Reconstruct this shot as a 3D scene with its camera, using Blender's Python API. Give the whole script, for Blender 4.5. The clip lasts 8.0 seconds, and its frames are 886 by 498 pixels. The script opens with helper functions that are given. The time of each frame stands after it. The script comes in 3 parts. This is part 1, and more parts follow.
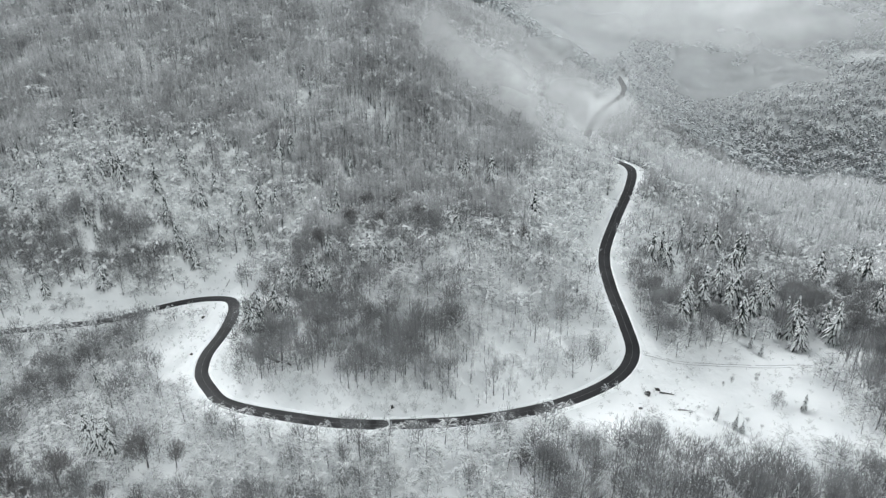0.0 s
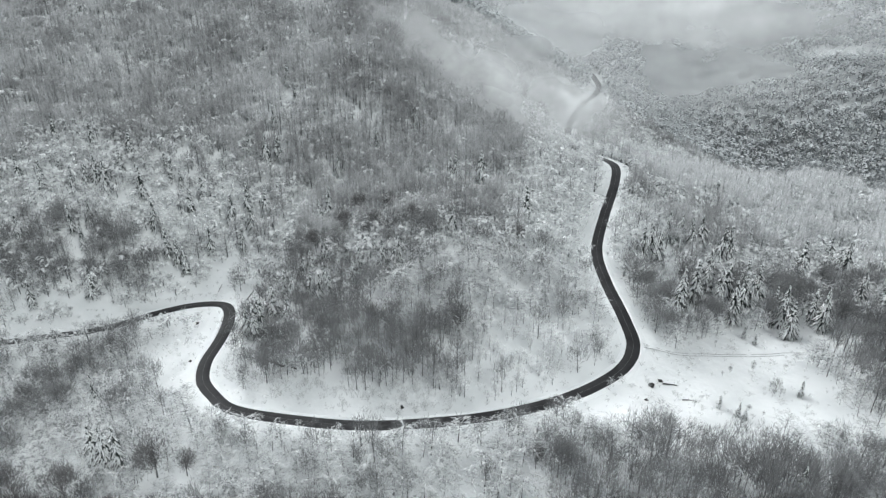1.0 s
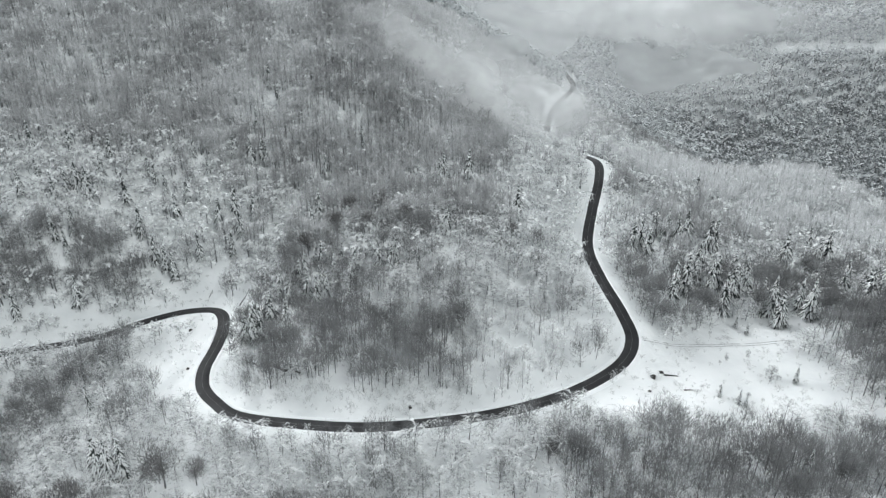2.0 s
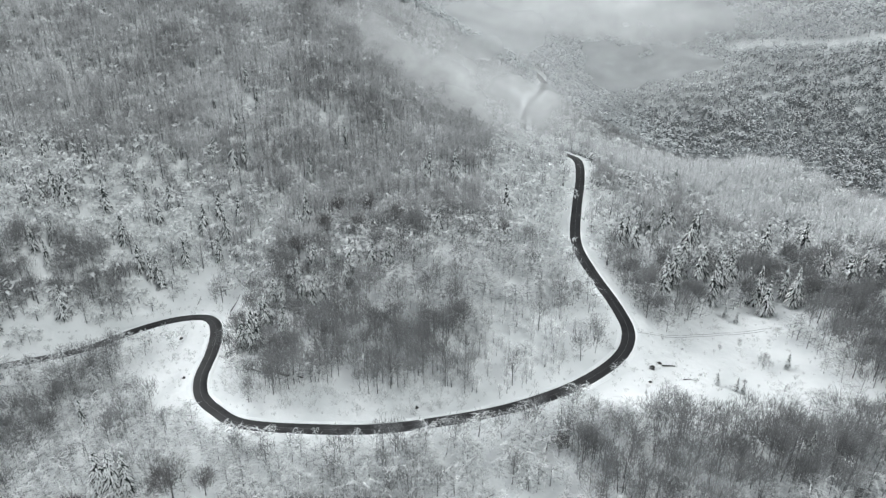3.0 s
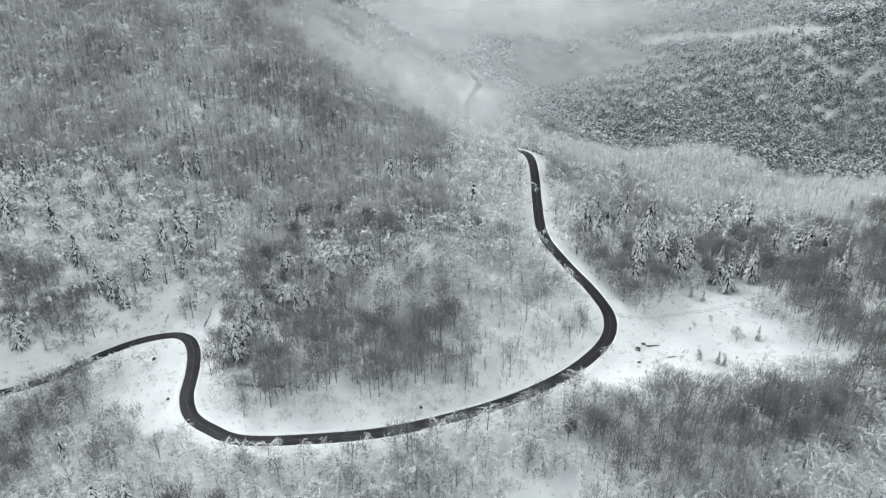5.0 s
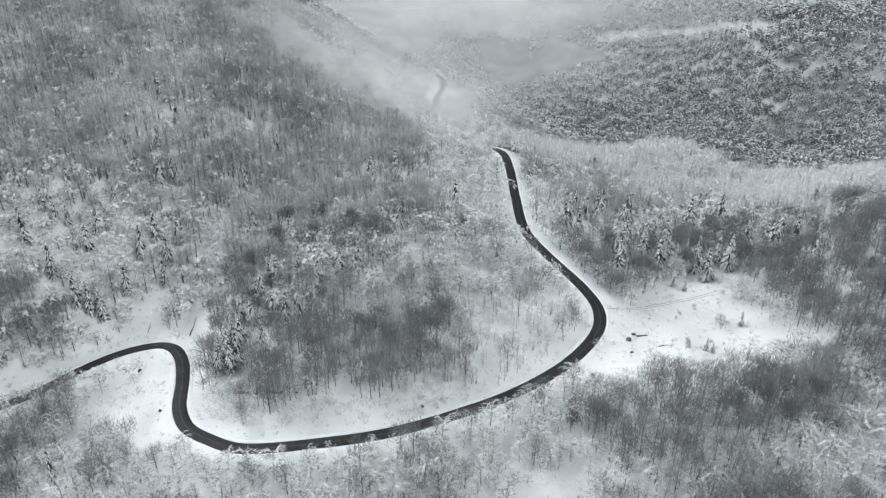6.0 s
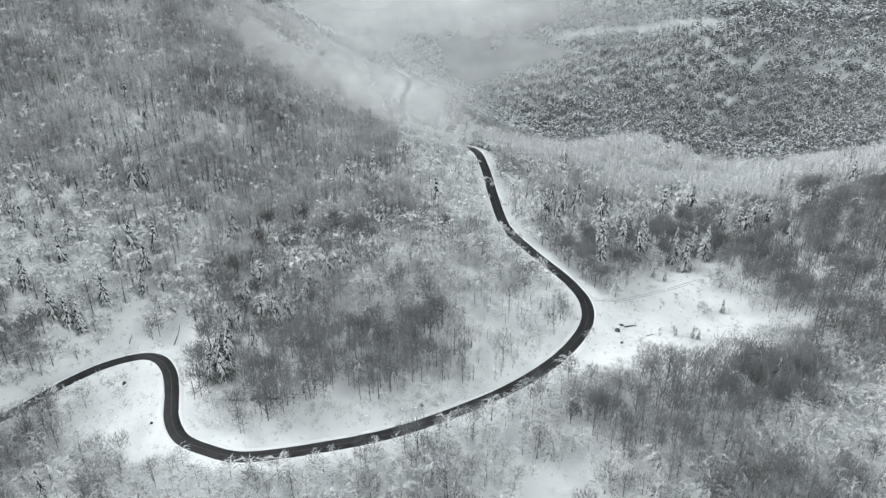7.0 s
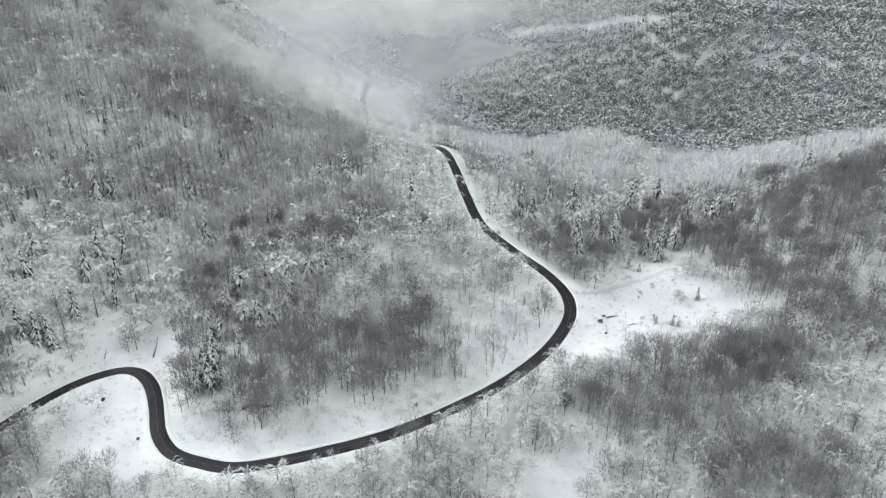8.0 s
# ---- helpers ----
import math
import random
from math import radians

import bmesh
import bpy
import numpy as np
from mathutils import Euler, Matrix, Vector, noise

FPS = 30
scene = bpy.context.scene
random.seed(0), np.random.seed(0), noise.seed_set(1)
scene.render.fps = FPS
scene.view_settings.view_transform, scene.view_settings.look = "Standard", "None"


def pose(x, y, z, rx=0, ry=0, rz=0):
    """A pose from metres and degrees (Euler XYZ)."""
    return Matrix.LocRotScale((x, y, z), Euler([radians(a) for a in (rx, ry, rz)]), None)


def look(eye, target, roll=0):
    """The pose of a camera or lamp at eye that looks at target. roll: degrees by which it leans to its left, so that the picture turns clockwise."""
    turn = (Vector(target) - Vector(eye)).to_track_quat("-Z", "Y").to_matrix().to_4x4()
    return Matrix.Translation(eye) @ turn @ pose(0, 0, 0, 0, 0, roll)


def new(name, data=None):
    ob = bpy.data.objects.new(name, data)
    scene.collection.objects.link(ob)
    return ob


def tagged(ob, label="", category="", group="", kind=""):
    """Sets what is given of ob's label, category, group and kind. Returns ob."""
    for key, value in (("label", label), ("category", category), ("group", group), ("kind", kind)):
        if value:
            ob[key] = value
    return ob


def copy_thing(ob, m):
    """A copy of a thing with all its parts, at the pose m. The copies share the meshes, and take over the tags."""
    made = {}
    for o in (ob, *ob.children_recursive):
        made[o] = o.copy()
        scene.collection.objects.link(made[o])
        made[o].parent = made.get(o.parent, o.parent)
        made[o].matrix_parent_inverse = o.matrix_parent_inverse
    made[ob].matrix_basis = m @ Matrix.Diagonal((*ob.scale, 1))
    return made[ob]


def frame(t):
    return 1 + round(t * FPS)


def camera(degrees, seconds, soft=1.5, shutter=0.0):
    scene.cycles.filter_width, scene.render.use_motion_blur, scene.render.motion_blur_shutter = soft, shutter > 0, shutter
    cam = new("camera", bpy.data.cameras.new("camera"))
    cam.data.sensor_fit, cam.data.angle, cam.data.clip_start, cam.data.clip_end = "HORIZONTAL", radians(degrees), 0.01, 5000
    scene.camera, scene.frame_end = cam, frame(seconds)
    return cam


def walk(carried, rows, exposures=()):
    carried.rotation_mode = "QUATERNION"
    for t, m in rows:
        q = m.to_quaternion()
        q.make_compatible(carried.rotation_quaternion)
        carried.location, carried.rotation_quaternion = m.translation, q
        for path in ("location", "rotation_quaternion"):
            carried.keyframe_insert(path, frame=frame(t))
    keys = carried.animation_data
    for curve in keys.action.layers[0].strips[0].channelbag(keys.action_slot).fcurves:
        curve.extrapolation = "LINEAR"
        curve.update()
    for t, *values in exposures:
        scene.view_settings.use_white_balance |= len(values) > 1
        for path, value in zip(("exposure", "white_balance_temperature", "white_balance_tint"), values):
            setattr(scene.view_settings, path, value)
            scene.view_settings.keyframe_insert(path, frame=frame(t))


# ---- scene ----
cam = camera(67.1, 8.0, soft=1.25)
METRES, EYE, TILT, LEAN, TURN = 130.0, 170.0, -25.0, 0.0, 0.0
ROWS = [
    (0.0, 0.0, 0.0, 0.0, 0.0, 0.0, -0.0),
    (0.5, -0.0582, -0.0077, 0.0033, -1.35, -0.09, 0.6),
    (1.0, -0.1258, -0.013, 0.0076, -3.04, -0.21, 1.33),
    (1.5, -0.1855, -0.0151, 0.0115, -4.55, -0.32, 2.0),
    (3.0, -0.3775, -0.0078, 0.0221, -9.57, -0.64, 4.25),
    (3.5, -0.4359, -0.0025, 0.0287, -11.33, -0.83, 5.05),
    (4.0, -0.5022, 0.007, 0.0348, -13.36, -1.04, 5.96),
    (4.5, -0.5584, 0.0176, 0.0391, -15.11, -1.22, 6.78),
    (6.0, -0.7418, 0.0671, 0.0617, -21.03, -2.09, 9.41),
    (6.5, -0.7956, 0.0855, 0.0701, -22.88, -2.42, 10.2),
    (7.0, -0.856, 0.1087, 0.0803, -25.06, -2.84, 11.12),
    (7.5, -0.9079, 0.1311, 0.0909, -27.15, -3.27, 12.0),
    (8.0, -0.9656, 0.1591, 0.1035, -29.64, -3.83, 13.03),
]
walk(cam, [(t, pose(0, 0, EYE, TILT, LEAN, TURN) @ pose(METRES * x, METRES * y, METRES * z, 90 + pitch, roll, yaw)) for t, x, y, z, yaw, pitch, roll in ROWS])


# ---- light ----
world = bpy.data.worlds.new("overcast_sky")
scene.world = world
world.use_nodes = True
wn, wl = world.node_tree.nodes, world.node_tree.links
sky = wn.new("ShaderNodeTexSky")
sky.sky_type, sky.sun_disc = "NISHITA", False
sky.sun_elevation, sky.sun_rotation = radians(38), radians(-35)
sky.air_density, sky.dust_density = 1.0, 6.0
grey = wn.new("ShaderNodeHueSaturation")
grey.inputs["Saturation"].default_value = 0.12
wl.new(sky.outputs["Color"], grey.inputs["Color"])
tint = wn.new("ShaderNodeMix")
tint.data_type, tint.blend_type = "RGBA", "MULTIPLY"
tint.inputs["Factor"].default_value = 1.0
tint.inputs["B"].default_value = (0.945, 1.0, 1.035, 1)
wl.new(grey.outputs["Color"], tint.inputs["A"])
wl.new(tint.outputs["Result"], wn["Background"].inputs["Color"])
wn["Background"].inputs["Strength"].default_value = 0.10

sun = new("sun", bpy.data.lights.new("sun", "SUN"))
sun.data.energy, sun.data.angle, sun.data.color = 0.9, radians(25), (0.95, 1.0, 1.0)
sun.matrix_world = look((0, 0, 300), (-60, 90, 200))
scene.view_settings.exposure = 0.6


# ---- materials ----
def material(name, colour, rough=0.8, spread=0.15, scale=3.0, bump=0.0, bump_scale=8.0, second=None, second_scale=0.05, per_object=0.0, per_island=0.0, airy=None):
    """A matt surface: colour varied at two scales, with a fine relief; airy: how closed a spray of fine twigs is (least, most)."""
    m = bpy.data.materials.new(name)
    m.use_nodes = True
    n, l = m.node_tree.nodes, m.node_tree.links
    b = n["Principled BSDF"]
    b.inputs["Roughness"].default_value = rough
    b.inputs["Specular IOR Level"].default_value = 0.25
    co = n.new("ShaderNodeNewGeometry")

    def cloud(s, detail=4.0):
        t = n.new("ShaderNodeTexNoise")
        t.inputs["Scale"].default_value, t.inputs["Detail"].default_value = s, detail
        l.new(co.outputs["Position"], t.inputs["Vector"])
        return t.outputs["Fac"]

    def ramp(fac, lo, hi, c0, c1):
        r = n.new("ShaderNodeValToRGB")
        r.color_ramp.elements[0].position, r.color_ramp.elements[1].position = lo, hi
        r.color_ramp.elements[0].color, r.color_ramp.elements[1].color = (*c0, 1), (*c1, 1)
        l.new(fac, r.inputs["Fac"])
        return r.outputs["Color"]

    dark = tuple(c * (1 - spread) for c in colour)
    light = tuple(min(0.92, c * (1 + spread)) for c in colour)
    out = ramp(cloud(scale), 0.3, 0.7, dark, light)
    if second:
        mix = n.new("ShaderNodeMix")
        mix.data_type = "RGBA"
        l.new(ramp(cloud(second_scale, 5.0), 0.42, 0.66, (0, 0, 0), (1, 1, 1)), mix.inputs["Factor"])
        l.new(out, mix.inputs["A"])
        mix.inputs["B"].default_value = (*second, 1)
        out = mix.outputs["Result"]
    for amount, source in ((per_object, "object"), (per_island, "island")):
        if amount:
            value = n.new("ShaderNodeObjectInfo").outputs["Random"] if source == "object" else co.outputs["Random Per Island"]
            rng = n.new("ShaderNodeMapRange")
            rng.inputs["To Min"].default_value, rng.inputs["To Max"].default_value = 1 - amount, 1 + amount
            l.new(value, rng.inputs["Value"])
            hsv = n.new("ShaderNodeHueSaturation")
            l.new(rng.outputs["Result"], hsv.inputs["Value"])
            l.new(out, hsv.inputs["Color"])
            out = hsv.outputs["Color"]
    l.new(out, b.inputs["Base Color"])
    if airy:
        gaps = n.new("ShaderNodeMapRange")
        gaps.inputs["From Min"].default_value, gaps.inputs["From Max"].default_value = 0.35, 0.65
        gaps.inputs["To Min"].default_value, gaps.inputs["To Max"].default_value = airy
        l.new(cloud(5.0, 2.0), gaps.inputs["Value"])
        l.new(gaps.outputs["Result"], b.inputs["Alpha"])
    if bump:
        bp = n.new("ShaderNodeBump")
        bp.inputs["Strength"].default_value, bp.inputs["Distance"].default_value = bump, 0.4
        l.new(cloud(bump_scale, 6.0), bp.inputs["Height"])
        l.new(bp.outputs["Normal"], b.inputs["Normal"])
    return m


SNOW = material("snow", (0.80, 0.82, 0.82), 0.7, 0.06, 0.15, 0.5, 0.5)
GROUND_SNOW = material("ground_snow", (0.80, 0.815, 0.815), 0.7, 0.07, 0.12, 0.8, 0.35, second=(0.66, 0.68, 0.68), second_scale=0.06)
BARK = material("bark", (0.085, 0.087, 0.089), 0.9, 0.35, 0.6, per_object=0.2)
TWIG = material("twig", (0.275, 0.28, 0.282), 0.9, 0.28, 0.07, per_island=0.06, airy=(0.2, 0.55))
FROST = material("frost", (0.74, 0.755, 0.755), 0.8, 0.1, 0.3, per_island=0.08, airy=(0.45, 0.9))
DARK_TWIG = material("round_tree_twig", (0.20, 0.198, 0.198), 0.9, 0.2, 0.1, per_island=0.06, airy=(0.3, 0.62))
FROST_TWIG = material("rimed_inner_twig", (0.41, 0.418, 0.42), 0.9, 0.25, 0.12, per_island=0.1, airy=(0.2, 0.5))
# both distant colours carry painted aerial haze: bluer, with flattened contrast
HAZED_FAR_TWIG = material("hazed_distant_twig", (0.25, 0.265, 0.27), 0.9, 0.3, 0.02, per_island=0.08)
HAZED_FAR_FROST = material("hazed_distant_frost", (0.52, 0.542, 0.548), 0.9, 0.15, 0.05, per_island=0.08)
# twice as pale as the near twigs, partly distance haze put into the colour
HAZED_UPPER_TWIG = material("hazed_upper_twig", (0.54, 0.547, 0.55), 0.9, 0.38, 0.03, per_island=0.06, airy=(0.2, 0.55))
RIME_TWIG = material("rimed_twig", (0.83, 0.842, 0.845), 0.9, 0.05, 0.06, per_island=0.05, airy=(0.2, 0.5))
UPPER_FROST = material("upper_frost", (0.76, 0.775, 0.775), 0.8, 0.1, 0.1, per_island=0.06, airy=(0.5, 0.9))
UPPER_BARK = material("upper_bark", (0.08, 0.083, 0.085), 0.9, 0.3, 0.3)
NEEDLE = material("needle", (0.036, 0.044, 0.042), 0.8, 0.35, 0.8, per_island=0.3)
ASPHALT = material("asphalt", (0.02, 0.02, 0.0215), 0.7, 0.3, 0.35, 0.1, 6.0, second=(0.031, 0.031, 0.033), second_scale=0.12)
PAINT = material("road_paint", (0.13, 0.13, 0.13), 0.7, 0.6, 0.5)
RUT = material("wheel_rut", (0.30, 0.30, 0.30), 0.9, 0.4, 0.8)
EARTH = material("bare_earth", (0.045, 0.043, 0.042), 0.95, 0.4, 1.2, 0.5, 3.0)


# ---- land form ----
def lattice(ix, iy, seed):
    h = (ix.astype(np.int64) * 374761393 + iy.astype(np.int64) * 668265263 + seed * 1442695041) & 0xFFFFFFFF
    h = ((h ^ (h >> 13)) * 1274126177) & 0xFFFFFFFF
    return ((h ^ (h >> 16)) & 0xFFFF) / 65535.0


def wave(x, y, size, seed=0, octaves=3):
    """Smooth random relief between about -1 and 1, for arrays."""
    total, amp, norm = 0.0, 1.0, 0.0
    for o in range(octaves):
        u, v = x / size * 2 ** o + 17.3 * o, y / size * 2 ** o - 9.1 * o
        iu, iv = np.floor(u), np.floor(v)
        fu, fv = u - iu, v - iv
        fu, fv = fu * fu * (3 - 2 * fu), fv * fv * (3 - 2 * fv)
        a, b = lattice(iu, iv, seed + o), lattice(iu + 1, iv, seed + o)
        c, d = lattice(iu, iv + 1, seed + o), lattice(iu + 1, iv + 1, seed + o)
        total = total + amp * ((a + (b - a) * fu) * (1 - fv) + (c + (d - c) * fu) * fv)
        norm += amp
        amp *= 0.5
    return total / norm * 2 - 1


def smooth(a, b, v):
    t = np.clip((v - a) / (b - a), 0, 1)
    return t * t * (3 - 2 * t)


def spline(points, n):
    p, out = np.array(points, float), []
    for i in range(len(p) - 1):
        a, b, c, d = p[max(i - 1, 0)], p[i], p[i + 1], p[min(i + 2, len(p) - 1)]
        for k in range(n):
            t = k / n
            out.append(0.5 * (2 * b + (c - a) * t + (2 * a - 5 * b + 4 * c - d) * t * t + (3 * b - a - 3 * c + d) * t ** 3))
    return np.array(out + [p[-1]])


# the road's centre line: east, north, height
ROAD = [
    (-330, 296, -23), (-280, 297, -20.5), (-232, 299, -17.5), (-203, 301, -15.3), (-174, 304, -13), (-150, 315, -11), (-133, 320, -9.8), (-118, 317, -7.8),
    (-110, 306, -4.8), (-107, 292, -4.3), (-108, 278, -5.8), (-110.3, 262, -6.6), (-108.5, 248.5, -7.2), (-101, 236, -6.3), (-89, 222.5, -4), (-64, 211.5, -1.2),
    (-36, 205, 0), (-5, 203, 2), (21, 204.5, 3.8), (48, 211.5, 5.6), (70, 223.3, 8), (80, 237, 11), (80, 253, 16), (80.6, 285, 17.8), (85, 318, 18.8), (99, 355, 22.8),
    (117, 397, 27), (125, 424, 30), (122, 447, 28.5), (114, 480, 25), (115, 520, 25), (128, 560, 28.5), (149, 604, 32), (163, 626, 33), (178, 660, 35), (185, 720, 37),
]
# summits, spurs and hollows of the country round it
LAND = [
    (-200, 600, 140), (640, 620, -74), (620, 900, 95), (-13, 529, 103), (565, 800, 64), (345, 716, -26), (-300, 520, 110),
    (40, 650, 110), (390, 675, -41), (455, 790, 46), (250, 950, 50), (700, 500, -50), (430, 605, -46), (-197, 346, 20), (-158, 491, 78),
    (800, 620, -15), (700, 760, 58), (-1, 307, 30), (340, 850, 45), (-58, 463, 80), (-40, 411, 42), (76, 157, 15),
    (118, 139, 6), (0, 140, -14), (-220, 150, -25), (200, 150, 33), (134, 202, 7), (110, 258, 8.5), (88, 440, 39),
    (278, 432, 8), (252, 452, 0), (285, 395, 11), (220, 537, -7), (313, 575, -42), (319, 343, 4), (276, 356, 2), (350, 520, -60), (310, 495, -32),
    (201, 245, 16), (210, 204, 32), (235, 330, 3), (360, 302, 14), (348, 250, 36), (345, 225, 46), (330, 150, 72), (430, 340, -30), (450, 270, -5), (345, 385, -14),
    (496, 762, 42), (633, 735, 47), (227, 752, 37), (181, 791, 42),
]
LINE = spline(ROAD, 12)
NODES = np.vstack([spline(ROAD, 6)[::5], np.array(LAND, float)])


def basis(x, y, p):
    return -np.sqrt((x[:, None] - p[None, :, 0]) ** 2 + (y[:, None] - p[None, :, 1]) ** 2 + 35.0 ** 2)


count = len(NODES)
system = np.zeros((count + 1, count + 1))
system[:count, :count] = basis(NODES[:, 0], NODES[:, 1], NODES) + np.eye(count) * 1.5
system[:count, count] = system[count, :count] = 1
WEIGHTS = np.linalg.solve(system, np.r_[NODES[:, 2], 0])


def road_gap(x, y):
    """The distance to the road's centre line, its height there, and the side (positive: downhill towards the viewer's side)."""
    gap, height, side = np.full(len(x), 1e9), np.zeros(len(x)), np.zeros(len(x))
    a, b = LINE[:-1], LINE[1:]
    for i in range(0, len(x), 4000):
        px, py = x[i:i + 4000, None], y[i:i + 4000, None]
        dx, dy = b[None, :, 0] - a[None, :, 0], b[None, :, 1] - a[None, :, 1]
        t = np.clip(((px - a[None, :, 0]) * dx + (py - a[None, :, 1]) * dy) / (dx * dx + dy * dy), 0, 1)
        ex, ey = px - (a[None, :, 0] + dx * t), py - (a[None, :, 1] + dy * t)
        d = np.sqrt(ex * ex + ey * ey)
        k = d.argmin(1)
        r = np.arange(len(k))
        gap[i:i + 4000] = d[r, k]
        height[i:i + 4000] = a[k, 2] + (b[k, 2] - a[k, 2]) * t[r, k]
        side[i:i + 4000] = np.sign(dy[0, k] * ex[r, k] - dx[0, k] * ey[r, k])
    return gap, height, side


def land(x, y):
    """The height of the ground at arrays of places."""
    x, y = np.asarray(x, float), np.asarray(y, float)
    z = np.concatenate([basis(x[i:i + 20000], y[i:i + 20000], NODES) @ WEIGHTS[:-1] + WEIGHTS[-1] for i in range(0, len(x), 20000)])
    r = np.hypot(x - 150, y - 450)
    hills = 45 + 95 * wave(x, y, 900, 5) + 25 * wave(x, y, 240, 8)
    far = smooth(560, 900, r)
    z = z * (1 - far) + hills * far
    z = z + (1.3 * wave(x, y, 34, 11) + 0.35 * wave(x, y, 7, 12)) * (1 + 1.5 * far)
    near = r < 620
    if near.any():
        gap, height, _ = road_gap(x[near], y[near])
        w = smooth(4.2, 17, gap)
        z[near] = z[near] * w + (height - 0.25 + 0.12 * wave(x[near], y[near], 5, 13)) * (1 - w)
    return z


def steps(knots):
    """Grid lines: (from, to, step) stretches end to end."""
    out = []
    for a, b, s in knots:
        out += list(np.linspace(a, b, max(2, int(abs(b - a) / s)))[:-1])
    return np.array(out + [knots[-1][1]])


def raw_mesh(name, verts, tris, mats, index=None, flat=True):
    me = bpy.data.meshes.new(name)
    verts, tris = np.asarray(verts, np.float32), np.asarray(tris, np.int32)
    me.vertices.add(len(verts))
    me.vertices.foreach_set("co", verts.ravel())
    k = tris.shape[1]
    me.loops.add(tris.size)
    me.loops.foreach_set("vertex_index", tris.ravel())
    me.polygons.add(len(tris))
    me.polygons.foreach_set("loop_start", np.arange(0, tris.size, k, dtype=np.int32))
    for m in mats:
        me.materials.append(m)
    if index is not None:
        me.polygons.foreach_set("material_index", np.asarray(index, np.int32))
    me.polygons.foreach_set("use_smooth", np.full(len(tris), not flat))
    me.update(calc_edges=True)
    return me


gx = steps([(-4400, -900, 250), (-900, -330, 30), (-330, 330, 4.0), (330, 760, 7), (760, 1500, 25), (1500, 4600, 250)])
gy = steps([(-3000, -300, 250), (-300, 90, 16), (90, 470, 3.6), (470, 950, 7), (950, 1700, 25), (1700, 4700, 250)])
mx, my = np.meshgrid(gx, gy)
gz = land(mx.ravel(), my.ravel())
ids = np.arange(mx.size).reshape(mx.shape)
quads = np.stack([ids[:-1, :-1], ids[:-1, 1:], ids[1:, 1:], ids[1:, :-1]], -1).reshape(-1, 4)
ground = new("ground", raw_mesh("ground", np.c_[mx.ravel(), my.ravel(), gz], quads, [GROUND_SNOW], flat=False))
tagged(ground, "hilly ground under deep fresh white snow", "ground", kind="structure")


# ---- the road ----
def along(line, step):
    """Even steps along a line: places and unit normals to its right."""
    seg = np.r_[0, np.cumsum(np.hypot(*np.diff(line[:, :2], axis=0).T))]
    s = np.arange(0, seg[-1], step)
    p = np.c_[np.interp(s, seg, line[:, 0]), np.interp(s, seg, line[:, 1]), np.interp(s, seg, line[:, 2])]
    t = np.gradient(p[:, :2], axis=0)
    t /= np.linalg.norm(t, axis=1)[:, None]
    return s, p, np.c_[t[:, 1], -t[:, 0]]


def ribbon(name, line, step, profile, mat, parent=None, ragged=0.0, seed=0, stretch=None):
    """A strip along a line; profile: (offset to the right, height) across it."""
    s, p, nrm = along(line, step)
    if stretch:
        keep = (s >= stretch[0]) & (s <= stretch[1])
        s, p, nrm = s[keep], p[keep], nrm[keep]
    rows = []
    for j, (o, h) in enumerate(profile):
        edge = j in (0, len(profile) - 1)
        off = o + (ragged * (wave(s, s * 0 + 31.0 * j, 4, seed) + 0.6 * wave(s, s * 0 + 7.0 * j, 1.3, seed + 3)) if edge else 0)
        rows.append(np.c_[p[:, :2] + nrm * np.broadcast_to(off, s.shape)[:, None], p[:, 2] + h + (0 if edge else 0.0)])
    v = np.stack(rows, 1).reshape(-1, 3)
    n, k = len(s), len(profile)
    i = np.arange(n * k).reshape(n, k)
    q = np.stack([i[:-1, :-1], i[:-1, 1:], i[1:, 1:], i[1:, :-1]], -1).reshape(-1, 4)
    ob = new(name, raw_mesh(name, v, q, [mat], flat=False))
    ob.parent = parent
    return ob


road = ribbon("road", LINE, 0.8, [(-3.1, -0.15), (-2.9, 0.02), (0, 0.08), (2.9, 0.02), (3.1, -0.15)], ASPHALT, ragged=0.4, seed=2)
tagged(road, "wet dark asphalt mountain road cleared between snow banks", "road", kind="structure")
for side in (-1, 1):
    bank = ribbon("snow_bank", LINE, 0.8, [(side * 2.75, -0.2), (side * 3.1, 0.1), (side * 3.5, 0.3), (side * 4.2, 0.15), (side * 5.6, -0.4)][::-side], SNOW, road, ragged=0.42, seed=20 + side)
    tagged(bank, "ploughed bank of white snow")
ribbon("centre_line", LINE, 0.8, [(-0.06, 0.09), (0.06, 0.09)], PAINT, road)


# ---- where things grow ----
def inside(x, y, ellipses, rough=0.35):
    """1 well inside any of the ellipses (x, y, half-length, half-width, degrees), 0 outside, ragged in between."""
    best = np.full(len(x), -9.0)
    wob = rough * wave(x, y, 14, 21)
    for cx, cy, a, b, turn in ellipses:
        c, s = math.cos(radians(turn)), math.sin(radians(turn))
        u, v = ((x - cx) * c + (y - cy) * s) / a, ((y - cy) * c - (x - cx) * s) / b
        best = np.maximum(best, 1 - np.hypot(u, v) + wob)
    return smooth(-0.12, 0.12, best)


